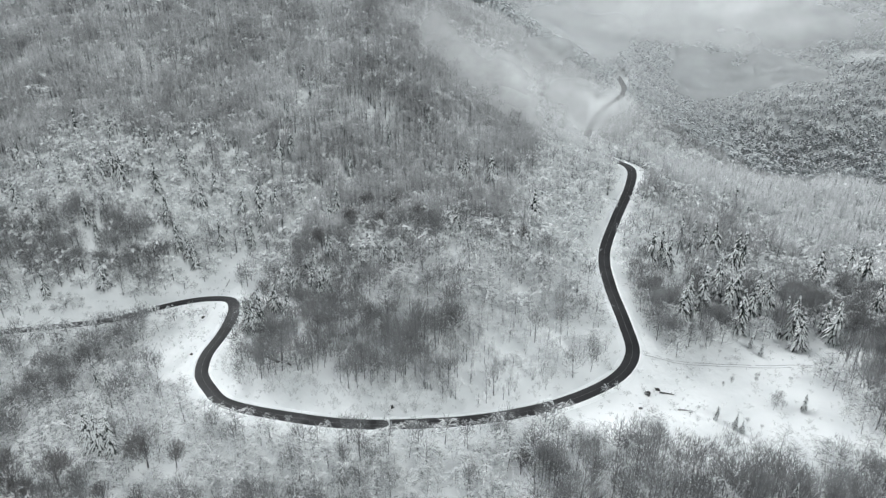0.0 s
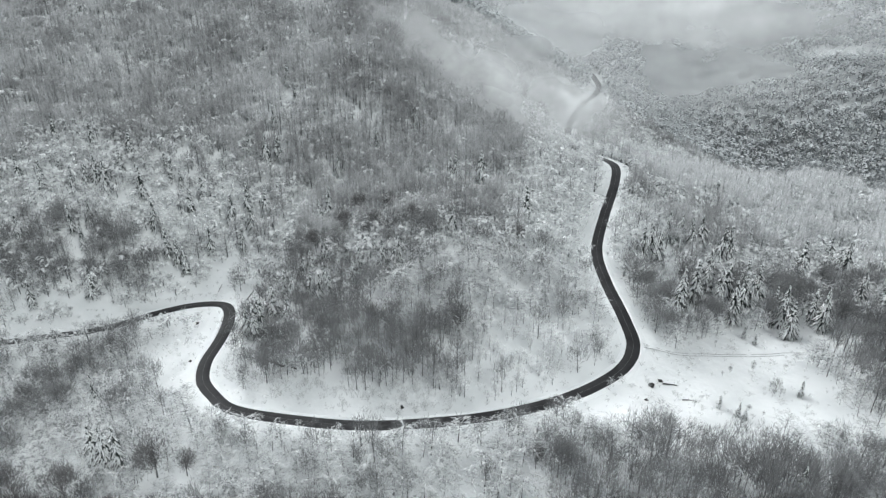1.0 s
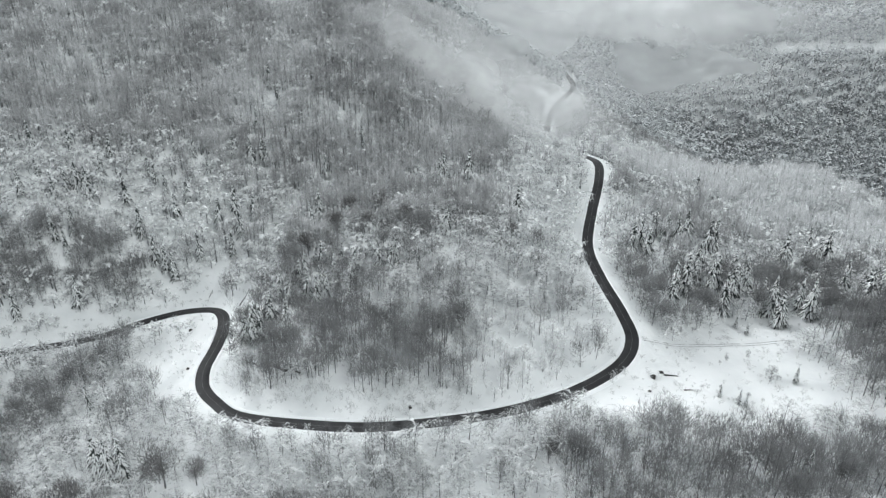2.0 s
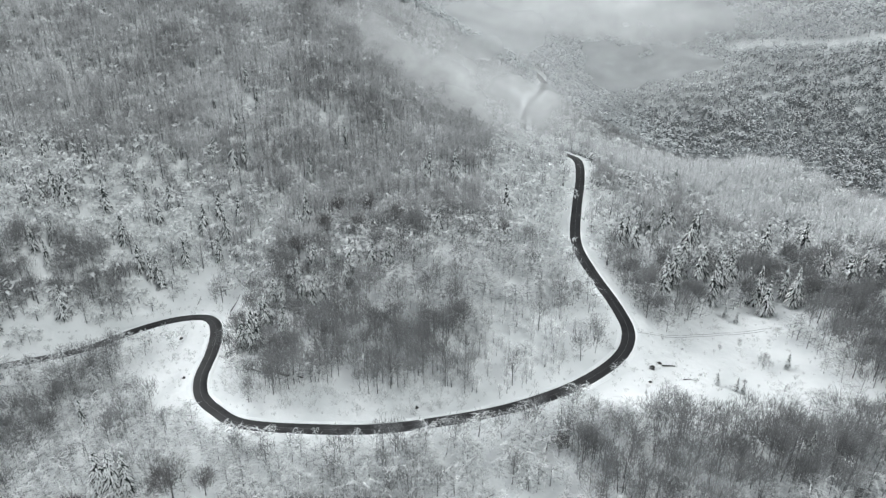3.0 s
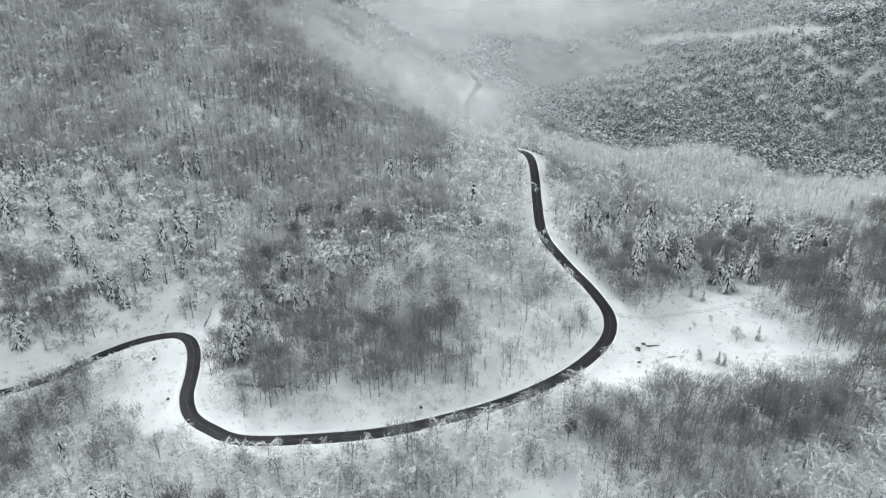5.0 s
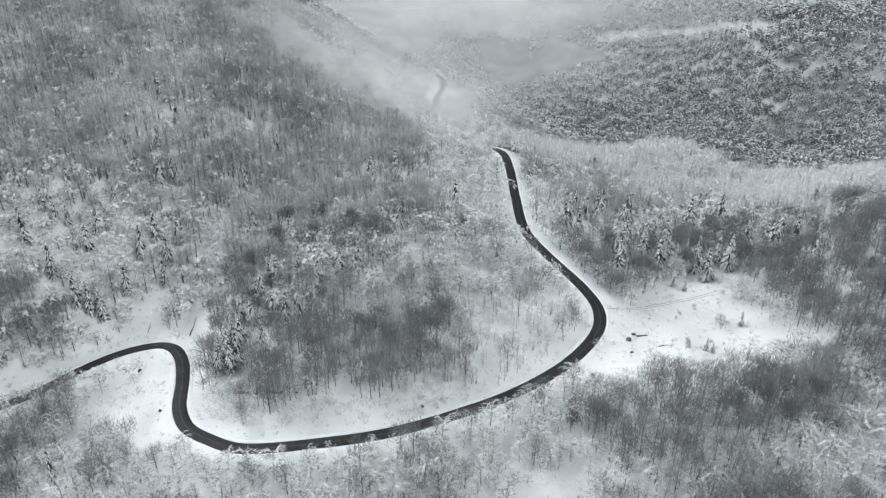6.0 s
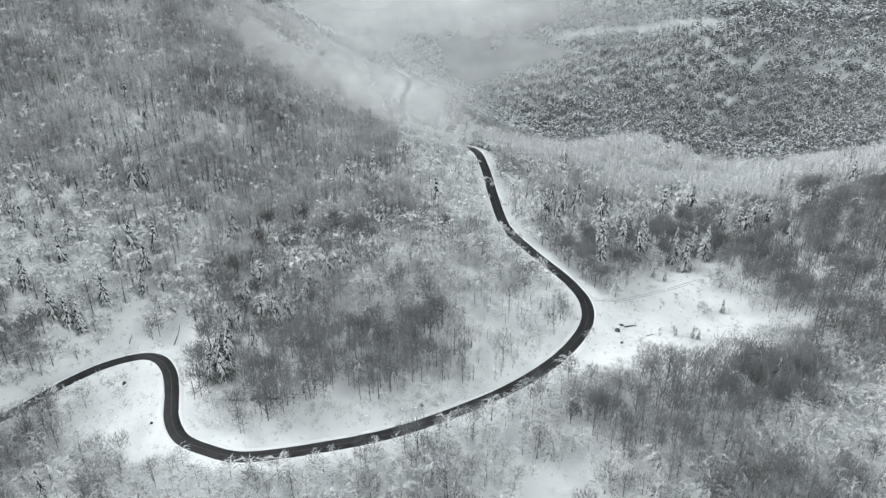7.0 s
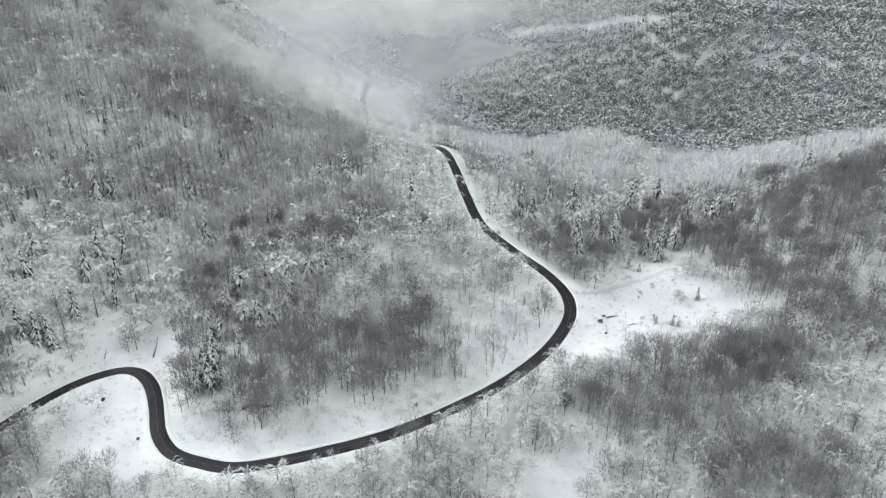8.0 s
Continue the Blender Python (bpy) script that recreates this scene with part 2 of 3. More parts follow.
MEADOWS = [
    (141, 592, 15, 20, -30),     (-165, 312, 58, 3.5, -6), (-121, 332, 11, 11, 0), (-110, 343, 7, 13, -20), (-99, 314, 8, 18, 0), (-116, 296, 8, 15, 0), (-124, 262, 13, 22, 10), (-99, 246, 8, 14, 30),
    (-62, 223, 40, 8, -18), (-20, 212, 34, 8, -6), (116, 209, 38, 34, 0), (70, 205, 26, 13, 20), (4, 155, 17, 10, 0), (138, 238, 28, 14, 8),
]
THIN = [(38, 230, 44, 22, 12), (124, 330, 9, 60, -14), (-128, 285, 22, 20, 0), (80, 180, 40, 8, -20)]
DARK = [
    (-88, 292, 12, 26, 0), (-80, 276, 22, 26, 0), (-74, 300, 22, 20, 0),     (-46, 244, 50, 24, -20), (-58, 342, 22, 38, -10), (-36, 372, 28, 22, 0), (-2, 312, 26, 9, -5), (-45, 462, 105, 60, 15), (80, 155, 48, 21, -12), (-72, 288, 26, 20, 10), (-38, 337, 40, 9, -5),
    (192, 198, 44, 46, 0), (135, 275, 42, 18, 10), (232, 205, 50, 22, 0), (-195, 338, 60, 17, 0), (-155, 176, 34, 13, 0),
]
# zones of white frost; the first three also whiten trees in place of mist
WHITE = [(100, 440, 30, 50, 0), (135, 540, 45, 50, 0), (170, 480, 40, 40, 0), (310, 310, 75, 60, 0), (240, 375, 65, 42, -30), (195, 440, 60, 40, 20), (80, 365, 30, 105, -12), (190, 500, 90, 80, 0), (60, 520, 60, 70, 0), (20, 283, 30, 10, 0), (-130, 375, 30, 14, 12)]
RIMED = [(335, 245, 70, 45, -20), (280, 275, 50, 25, -10), (310, 310, 75, 60, 0), (240, 375, 65, 42, -30), (195, 440, 60, 40, 20), (275, 430, 50, 40, 0), (115, 580, 45, 60, 0), (60, 600, 70, 40, 0)]
LIGHT = WHITE + [(330, 240, 70, 50, -20), (-190, 388, 90, 36, 5), (8, 165, 30, 18, 0), (42, 268, 32, 52, -8), (-140, 372, 40, 18, 12), (-110, 200, 70, 32, 0), (95, 150, 20, 12, 0), (115, 128, 36, 18, 0)]


def scatter(x0, x1, y0, y1, gap, seed):
    """One place in each square of a loose grid."""
    rng = np.random.default_rng(seed)
    x, y = np.meshgrid(np.arange(x0, x1, gap), np.arange(y0, y1, gap))
    x, y = x.ravel() + rng.uniform(-0.5, 0.5, x.size) * gap, y.ravel() + rng.uniform(-0.5, 0.5, x.size) * gap
    return x, y, rng


# ---- kinds of tree, as bare triangles ----
def frame_of(d):
    side = np.cross(d, (0.3, 0.5, 0.81))
    side /= np.linalg.norm(side) + 1e-9
    return side, np.cross(d, side)


class Shape:
    """Gathers triangles, part by part."""

    def __init__(self, seed):
        self.rng = np.random.default_rng(seed)
        self.parts = {}

    def tri(self, part, a, b, c):
        self.parts.setdefault(part, []).append((a, b, c))

    def blade(self, part, a, b, w0, w1, roll=None):
        """A narrow leaf of two triangles from a to b (one, if it ends in a point)."""
        a, b = np.array(a, float), np.array(b, float)
        d = (b - a) / (np.linalg.norm(b - a) + 1e-9)
        s, t = frame_of(d)
        ang = self.rng.uniform(0, math.pi) if roll is None else roll
        s = s * math.cos(ang) + t * math.sin(ang)
        self.tri(part, a - s * w0 / 2, a + s * w0 / 2, b + s * w1 / 2)
        if w1 > 0:
            self.tri(part, a - s * w0 / 2, b + s * w1 / 2, b - s * w1 / 2)

    def flat(self, part, a, b, w0, w1):
        """A blade that lies level across, as snow on a branch does."""
        a, b = np.array(a, float), np.array(b, float)
        d = b - a
        s = np.array((-d[1], d[0], 0.0))
        s /= np.linalg.norm(s) + 1e-9
        self.tri(part, a - s * w0 / 2, a + s * w0 / 2, b + s * w1 / 2)
        if w1 > 0:
            self.tri(part, a - s * w0 / 2, b + s * w1 / 2, b - s * w1 / 2)

    def tube(self, part, points, radii, sides=3):
        rings = []
        for p, r in zip(points, radii):
            ang = np.arange(sides) * 2 * math.pi / sides
            rings.append(np.array(p) + np.c_[np.cos(ang) * r, np.sin(ang) * r, ang * 0])
        for lo, hi in zip(rings[:-1], rings[1:]):
            for k in range(sides):
                m = (k + 1) % sides
                self.tri(part, lo[k], lo[m], hi[m])
                self.tri(part, lo[k], hi[m], hi[k])

    def arrays(self, parts=None):
        return {k: np.array(v) for k, v in self.parts.items()}


def bare_tree(seed, spread=1.0, limbs=9, twigs=300, wide=0.3, reach=2.3, tall=16.0, fork=0.46, bole=0.2, skirt=0, ring=(0.0, 0.5, 0.92)):
    """A leafless beech: a straight slim stem, limbs that fan out from its fork and a dome of fine twigs in a few soft lobes."""
    s = Shape(seed)
    r = s.rng
    lean = r.normal(0, 0.45, 2)
    stem = lambda f: np.array((lean[0] * f, lean[1] * f, tall * f))
    s.tube("trunk", [stem(f) - (0, 0, 0.5 if f == 0 else 0) for f in ring], [bole * (1 - 0.85 * f) for f in ring])
    foot = stem(0.1)
    lobes = [(stem(0.62), 3.8 * spread, tall * 0.36)]
    for k in range(3):
        a = r.uniform(0, 2 * math.pi)
        lobes.append((stem(r.uniform(0.5, 0.68)) + (math.cos(a) * 2.0 * spread, math.sin(a) * 2.0 * spread, 0), 2.5 * spread, tall * 0.25))
    for i in range(limbs):
        a, up = i * 2.4 + r.normal(0, 0.4), r.uniform(0.1, 0.95)
        k = math.sqrt(1 - up * up) * r.uniform(0.6, 0.85)
        tip = lobes[0][0] + (math.cos(a) * k * lobes[0][1], math.sin(a) * k * lobes[0][1], up * lobes[0][2] * 0.85)
        s.blade("crown", stem(fork + 0.25 * up * r.uniform(0.4, 1)), tip, 0.22, 0.05)
    for i in range(twigs):
        heart, flare, high = lobes[0 if i % 5 < 2 else 1 + i % 3]
        d = r.normal(0, 1, 3)
        d[2] = d[2] if r.random() < 0.45 else abs(d[2])
        d = d / np.linalg.norm(d) * r.uniform(0.05, 1) ** 0.45
        p = heart + d * (flare, flare, high)
        e = p - foot
        e = e / (np.linalg.norm(e) + 1e-6) + r.normal(0, 0.34, 3)
        half = reach * r.uniform(0.35, 0.6)
        s.blade("crown", p - e * half, p + e * half * 0.8, wide * r.uniform(0.7, 1.3), 0)
    for i in range(skirt):
        a, q = r.uniform(0, 2 * math.pi), stem(r.uniform(0.02, 0.4))
        e = np.array((math.cos(a), math.sin(a), r.uniform(0.1, 0.9)))
        s.blade("crown", q + e * r.uniform(0, 0.6), q + e * r.uniform(1.2, 2.4), wide * r.uniform(0.5, 0.9), 0)
    return s.arrays()


def frosted_tree(seed, tall=8.0, limbs=14, strands=8, haze=46):
    """A young leafless tree whose limbs arch over and droop under strands of snow."""
    s = Shape(seed)
    r = s.rng
    lean = r.normal(0, 0.5, 2)
    stem = lambda f: np.array((lean[0] * f * f, lean[1] * f * f, tall * f))
    s.tube("trunk", [stem(0) - (0, 0, 0.4), stem(0.92)], (0.12, 0.03))
    for i in range(limbs):
        f = 0.3 + 0.62 * (i + r.uniform(0, 0.9)) / limbs
        a = i * 2.4 + r.normal(0, 0.4)
        size = (tall * 0.34 * (1.25 - f) + 0.9) * r.uniform(0.75, 1.2)
        out = np.array((math.cos(a), math.sin(a), 0))
        base = stem(f)
        mid = base + out * size * 0.6 + (0, 0, size * r.uniform(0.25, 0.55))
        tip = base + out * size * r.uniform(1.0, 1.25) - (0, 0, size * r.uniform(0.0, 0.5))
        s.blade("crown", base, mid, 0.1, 0.06)
        s.flat("snow", base + (0, 0, 0.08), mid + (0, 0, 0.08), 0.1, 0.18)
        s.flat("snow", mid + (0, 0, 0.08), tip, 0.18, 0.0)
        for j in range(strands):
            p = (base + (mid - base) * r.uniform(0.5, 1)) if j % 2 else (mid + (tip - mid) * r.uniform(0, 0.7))
            e = out * 0.8 + r.normal(0, 0.4, 3) * (1, 1, 0.5) - (0, 0, r.uniform(0.0, 0.8))
            s.flat("snow", p + (0, 0, 0.05), p + e * r.uniform(0.6, 1.3), r.uniform(0.12, 0.24), 0)
    for i in range(haze):
        a, f = r.uniform(0, 2 * math.pi), r.uniform(0.2, 0.95)
        q = (tall * 0.3 * (1.25 - f) + 0.6) * r.uniform(0.2, 1)
        p = stem(f) + (math.cos(a) * q, math.sin(a) * q, 0)
        e = np.array((math.cos(a), math.sin(a), r.uniform(0.1, 0.9))) + r.normal(0, 0.3, 3)
        s.blade("crown", p - e * 0.6, p + e * 0.7, r.uniform(0.3, 0.6), 0)
    return s.arrays()


def billow_tree(seed, tall=7.5, twigs=16, caps=26):
    """A young tree of the upper slopes: rimed twigs, greyed as shade in the young woods, under rounded pillows of snow.
    """
    s = Shape(seed)
    r = s.rng
    s.blade("trunk", (0, 0, -0.4), (0, 0, tall * 0.7), 0.22, 0.1)
    knobs = [(r.normal(0, 0.9), r.normal(0, 0.9), tall * r.uniform(0.45, 0.8)) for k in range(4)]
    for i in range(twigs + caps):
        heart = np.array(knobs[i % 4])
        d = r.normal(0, 1, 3)
        d /= np.linalg.norm(d)
        snowy = i >= twigs
        d[2] = abs(d[2]) if snowy else -abs(d[2]) * 0.7
        p = heart + d * (1.6, 1.6, tall * 0.2)
        e = np.array((d[0] * d[2], d[1] * d[2], -d[0] ** 2 - d[1] ** 2)) + r.normal(0, 0.25, 3)
        e /= np.linalg.norm(e)
        s.blade("snow" if snowy else "crown", p - e * 0.7, p + e * 0.8, r.uniform(0.45, 0.85) if snowy else r.uniform(0.6, 1.1), 0)
    return s.arrays()


def shrub(seed, tall=3.2, stems=7, twigs=3):
    """A snowy bush of arching stems from one foot."""
    s = Shape(seed)
    r = s.rng
    for i in range(stems):
        a, lean = i * 2.4 + r.normal(0, 0.4), r.uniform(0.2, 0.75)
        out = np.array((math.cos(a), math.sin(a), 0))
        mid = out * tall * lean * 0.4 + (0, 0, tall * r.uniform(0.45, 0.7))
        tip = out * tall * lean * r.uniform(0.8, 1.1) + (0, 0, tall * r.uniform(0.5, 1.0))
        s.blade("crown", (0, 0, -0.2), mid, 0.08, 0.06)
        s.flat("snow", mid, tip, 0.22, 0.0)
        for j in range(twigs):
            p = mid + (tip - mid) * r.uniform(-0.5, 0.9)
            q = p + (out * 0.4 + r.normal(0, 0.55, 3) + (0, 0, 0.25)) * r.uniform(0.5, 1.1)
            if r.random() < 0.55:
                s.flat("snow", p, q, r.uniform(0.22, 0.42), 0)
            else:
                s.blade("crown", p, q, 0.14, 0)
    return s.arrays()


def spruce(seed, tall=17.0, wide=3.4, tiers=19):
    """A spruce: drooping boughs in tiers, each with its load of snow."""
    s = Shape(seed)
    r = s.rng
    s.tube("trunk", [(0, 0, -0.6), (0, 0, tall * 0.5), (0, 0, tall)], (0.26, 0.15, 0.02), 5)
    s.tube("crown", [(r.normal(0, 0.1), r.normal(0, 0.1), tall * f) for f in (0.07, 0.16, 0.3, 0.5, 0.75, 0.97)], [wide * k for k in (0.12, 0.42, 0.38, 0.29, 0.15, 0.01)], 7)
    for i in range(tiers):
        f = (i + 0.3) / tiers
        z, reach = tall * (0.08 + 0.9 * f), wide * (1 - f) ** 0.8 * r.uniform(0.8, 1.15) + 0.25
        n = 13 if f < 0.4 else 10 if f < 0.7 else 8
        for k in range(n):
            a = 2 * math.pi * (k + r.uniform(-0.35, 0.35)) / n + i * 1.3
            q = reach * r.uniform(0.6, 1.2)
            out = np.array((math.cos(a), math.sin(a), 0))
            base = np.array((0, 0, z + r.normal(0, 0.25)))
            mid = base + out * q * 0.55 - (0, 0, q * 0.15)
            tip = base + out * q - (0, 0, q * r.uniform(0.45, 0.8))
            w = 0.22 * q + 0.26
            s.flat("crown", base, mid, 0.25, w)
            s.flat("crown", mid, tip, w, 0.1)
            if r.random() < 0.35:
                s.blade("crown", mid, tip - (0, 0, 0.6), 0.5, 0.1)
            if r.random() < 0.82:
                lift, g = np.array((0, 0, 0.15)), r.uniform(0.65, 0.95)
                s.flat("snow", base + (mid - base) * 0.35 + lift, mid + lift * 1.5, w * 0.4, w * g)
                s.flat("snow", mid + lift * 1.5, mid + (tip - mid) * r.uniform(0.8, 1.05) + lift, w * g, 0.3)
    for k in range(22):
        f = r.uniform(0, 1) ** 1.3
        a, q = r.uniform(0, 2 * math.pi), wide * (1 - f) ** 0.8 * r.uniform(0.45, 0.9)
        out = np.array((math.cos(a), math.sin(a), 0))
        p = np.array((0, 0, tall * (0.1 + 0.9 * f) + 0.2 - q * 0.3)) + out * q
        s.flat("snow", p, p + out * r.uniform(0.5, 1.0) - (0, 0, r.uniform(0.3, 0.8)), r.uniform(0.5, 0.9), 0.1)
    s.flat("snow", (0.1, 0, tall - 0.9), (-0.1, 0, tall + 0.05), 0.4, 0.1)
    return s.arrays()


def far_tree(seed, snow=0.5, pieces=34):
    """A tree of a distant wood: a broad broken dome of clumps, white with snow on top and dark beneath as painted
    shading.
    """
    s = Shape(seed)
    r = s.rng
    s.blade("trunk", (0, 0, -0.5), (0, 0, 6), 0.45, 0.3)
    for i in range(pieces):
        f = (i + 0.5) / pieces
        a, up = i * 2.4 + r.normal(0, 0.3), 1.25 * f - 0.35
        k = math.sqrt(max(0.02, 1 - up * up)) * r.uniform(0.7, 1.05)
        n = np.array((math.cos(a) * k, math.sin(a) * k, up + 0.25))
        p = np.array((math.cos(a) * k * 3.1, math.sin(a) * k * 3.1, 5.5 + 6.6 * up))
        u, v = frame_of((n + r.normal(0, 0.25, 3)) / np.linalg.norm(n))
        w, t = r.uniform(0.85, 1.35), r.uniform(0, 6.28)
        corner = [p + (u * math.cos(t + q) + v * math.sin(t + q)) * w * r.uniform(0.7, 1.2) for q in (0, 2.1, 4.2)]
        s.tri("snow" if f + r.normal(0, 0.12) > 1 - 0.6 * snow else "crown", *corner)
    return s.arrays()


PAINTS = {
    "upper_bare": {"trunk": UPPER_BARK, "crown": HAZED_UPPER_TWIG},
    # the mid-grey twigs double as painted shade between the lumps of snow
    "upper_young": {"trunk": UPPER_BARK, "crown": FROST_TWIG, "snow": UPPER_FROST},
    "upper_frosted": {"trunk": UPPER_BARK, "crown": RIME_TWIG, "snow": UPPER_FROST},
    "round": {"trunk": BARK, "crown": DARK_TWIG},
    "upper_rimed": {"trunk": UPPER_BARK, "crown": RIME_TWIG},
    "bare": {"trunk": BARK, "crown": TWIG},
    "frosted": {"trunk": BARK, "crown": FROST_TWIG, "snow": FROST},
    "spruce": {"trunk": BARK, "crown": NEEDLE, "snow": SNOW},
    "far": {"trunk": BARK, "crown": HAZED_FAR_TWIG, "snow": HAZED_FAR_FROST},
}


def part(name, tris, mat, parent, label=""):
    """Links triangles as one mesh under a thing."""
    flat = np.asarray(tris).reshape(-1, 3)
    ob = new(name, raw_mesh(name, flat, np.arange(len(flat)).reshape(-1, 3), [mat]))
    ob.parent = parent
    return tagged(ob, label) if label else ob


def thing(name, shape, paints, label, category, group=""):
    """A tree of its own, with its trunk, crown and snow as parts."""
    top = new(name)
    top.empty_display_size = 0.5
    for key in shape:
        piece = part({"trunk": "trunk", "crown": "crown", "snow": "snow_load"}[key], shape[key], paints[key], top)
        if key == "snow":
            tagged(piece, kind="stuff")
    return tagged(top, label, category, group)


def placed(x, y, z, turn, size, tilt=0.0):
    return Matrix.Translation((x, y, z)) @ Euler((tilt, tilt * 0.6, turn)).to_matrix().to_4x4() @ Matrix.Diagonal((size[0], size[0], size[1], 1))


def joined(name, shapes, paints, x, y, z, turn, wide, tall, pick, label, category):
    """All trees of one kind that are too many to count, as one mesh."""
    order = list(paints)
    verts, index = [], []
    for k, shape in enumerate(shapes):
        sel = pick == k
        if not sel.any():
            continue
        c, s = np.cos(turn[sel])[:, None], np.sin(turn[sel])[:, None]
        for key in shape:
            p = shape[key].reshape(-1, 3)
            w, t = wide[sel][:, None], tall[sel][:, None]
            vx = (p[None, :, 0] * c - p[None, :, 1] * s) * w + x[sel][:, None]
            vy = (p[None, :, 0] * s + p[None, :, 1] * c) * w + y[sel][:, None]
            vz = p[None, :, 2] * t + z[sel][:, None]
            verts.append(np.stack([vx, vy, vz], -1).reshape(-1, 3))
            index.append(np.full(len(verts[-1]) // 3, order.index(key)))
    v = np.concatenate(verts)
    me = raw_mesh(name, v, np.arange(len(v)).reshape(-1, 3), [paints[k] for k in order], np.concatenate(index))
    return tagged(new(name, me), label, category, kind="stuff")


def grow(name, shapes, paints, x, y, rng, wide, tall, label, many, category, group, singles, centre, pick=None):
    """Trees at the places given: those next to the centre as things, the rest joined."""
    z = land(x, y)
    turn = rng.uniform(0, 2 * math.pi, len(x))
    pick = rng.integers(0, len(shapes), len(x)) if pick is None else pick
    order = np.argsort(np.hypot(x - centre[0], y - centre[1]))
    single, rest = order[:singles], order[singles:]
    first = {}
    for i in single:
        k = int(pick[i])
        m = placed(x[i], y[i], z[i], turn[i], (wide[i], tall[i]), rng.normal(0, 0.03))
        if k in first:
            copy_thing(first[k], m @ Matrix.Diagonal([1 / c for c in first[k].scale] + [1]))
        else:
            first[k] = thing(name, shapes[k], paints, label, category, group)
            first[k].matrix_basis = m
    if len(rest):
        joined(many[0], shapes, paints, x[rest], y[rest], z[rest], turn[rest], wide[rest], tall[rest], pick[rest], many[1], category)


# ---- spruces: where they stand ----
KNOLL = [
    (-92, 270), (-88, 274), (-87, 266), (-84, 267), (-73, 270), (-84, 286), (-81, 281), (-78, 298), (-74, 293), (-69, 305), (-66, 309), (-64, 290), (-61, 317), (-58, 313), (-58, 293),
    (-59, 283), (-54, 282), (-51, 301), (-47, 309), (-43, 288), (-40, 297), (-29, 298), (-24, 292), (-20, 294),
]
EAST = [
    (107, 260), (114, 270), (123, 278), (134, 288), (135, 261), (143, 270), (150, 275), (155, 277), (108, 313), (115, 318), (116, 310), (131, 336), (136, 331), (140, 325), (148, 331), (151, 314),
    (157, 317), (155, 291), (189, 299), (207, 297), (212, 297), (156, 256), (169, 254), (193, 258), (140, 280), (133, 273), (154, 245), (169, 246), (199, 251), (202, 245), (194, 243), (206, 239), (189, 213),
]
WEST = [
    (-213, 315), (-249, 366), (-245, 389), (-228, 381), (-208, 375), (-198, 384), (-231, 350), (-201, 349), (-193, 341), (-171, 378), (-158, 393), (-191, 377), (-151, 346), (-143, 373), (-128, 351),
    (-119, 368), (-111, 377), (-106, 361), (-184, 320), (-188, 395), (-260, 395), (-160, 359), (-233, 417), (-145, 343), (-140, 339), (-110, 350), (-134, 204), (-139, 206), (-129, 203), (-159, 252),
]
HILL = [(-97, 412), (-103, 409), (-61, 360), (-65, 355), (14, 383), (10, 376), (-27, 347), (-9, 425), (-34, 416), (-89, 450), (-58, 398), (50, 337), (29, 381), (-96, 469), (7, 316)]
SPRUCES = KNOLL + EAST + WEST + HILL
LONE = [(-112, 195, 1.55), (-100, 193, 1.0), (-144, 190, 1.4), (-166, 196, 1.3), (-158, 185, 1.4), (-172, 189, 1.2), (-150, 180, 1.2), (-122, 180, 0.9), (-108, 174, 0.9), (27, 177, 0.8), (-50, 341, 1.25), (-33, 333, 1.1), (-27, 347, 1.3), (-13, 330, 1.1), (-66, 331, 1.15), (-43, 356, 1.2), (40, 309, 0.9)]
more_x, more_y, rng = scatter(-240, 340, 200, 470, 17, 9)
odds = 0.03 + 0.45 * inside(more_x, more_y, [(-165, 385, 85, 45, 10)]) + 0.2 * inside(more_x, more_y, [(265, 265, 90, 50, 0)])
keep = (rng.random(len(more_x)) < odds) & (inside(more_x, more_y, MEADOWS) < 0.1) & (road_gap(more_x, more_y)[0] > 10) & (inside(more_x, more_y, [(-35, 250, 50, 28, 0), (38, 233, 42, 22, 12)]) < 0.2)
spruce_x = np.r_[np.array(SPRUCES, float)[:, 0], more_x[keep]]
spruce_y = np.r_[np.array(SPRUCES, float)[:, 1], more_y[keep]]


def in_country(x, y):
    """The stretch of country on both sides of the road that is wooded in detail."""
    return (x > -0.5 * y - 95) & (y > 0.43 * (x + 125) - 6) & (y > np.where(x < -20, 158, 158 - 0.85 * (x + 20))) & (np.hypot(x, y) < 640)


def off_spruces(x, y, gap):
    """Clear of the lone trees and spruces and, on their lower side, of the gap before them."""
    lone = np.array(LONE)
    free = np.min(np.hypot(x[:, None] - lone[None, :, 0], y[:, None] - lone[None, :, 1] + 3), 1) > 5.5
    knoll = np.array(KNOLL, float)
    dx, dy = np.abs(x[:, None] - spruce_x[None]), spruce_y[None] - y[:, None]
    free &= ~((dx < 3.6) & (dy > -3) & (dy < 1.7 * gap)).any(1)
    dx, dy = np.abs(x[:, None] - knoll[None, :, 0]), knoll[None, :, 1] - y[:, None]
    return free & ~((dx < 4.5) & (dy > -3) & (dy < 2.1 * gap)).any(1)


# ---- woods ----
def near(x, y):
    """The stretch round the bends, where each twig counts."""
    return y < 292 - 0.05 * x


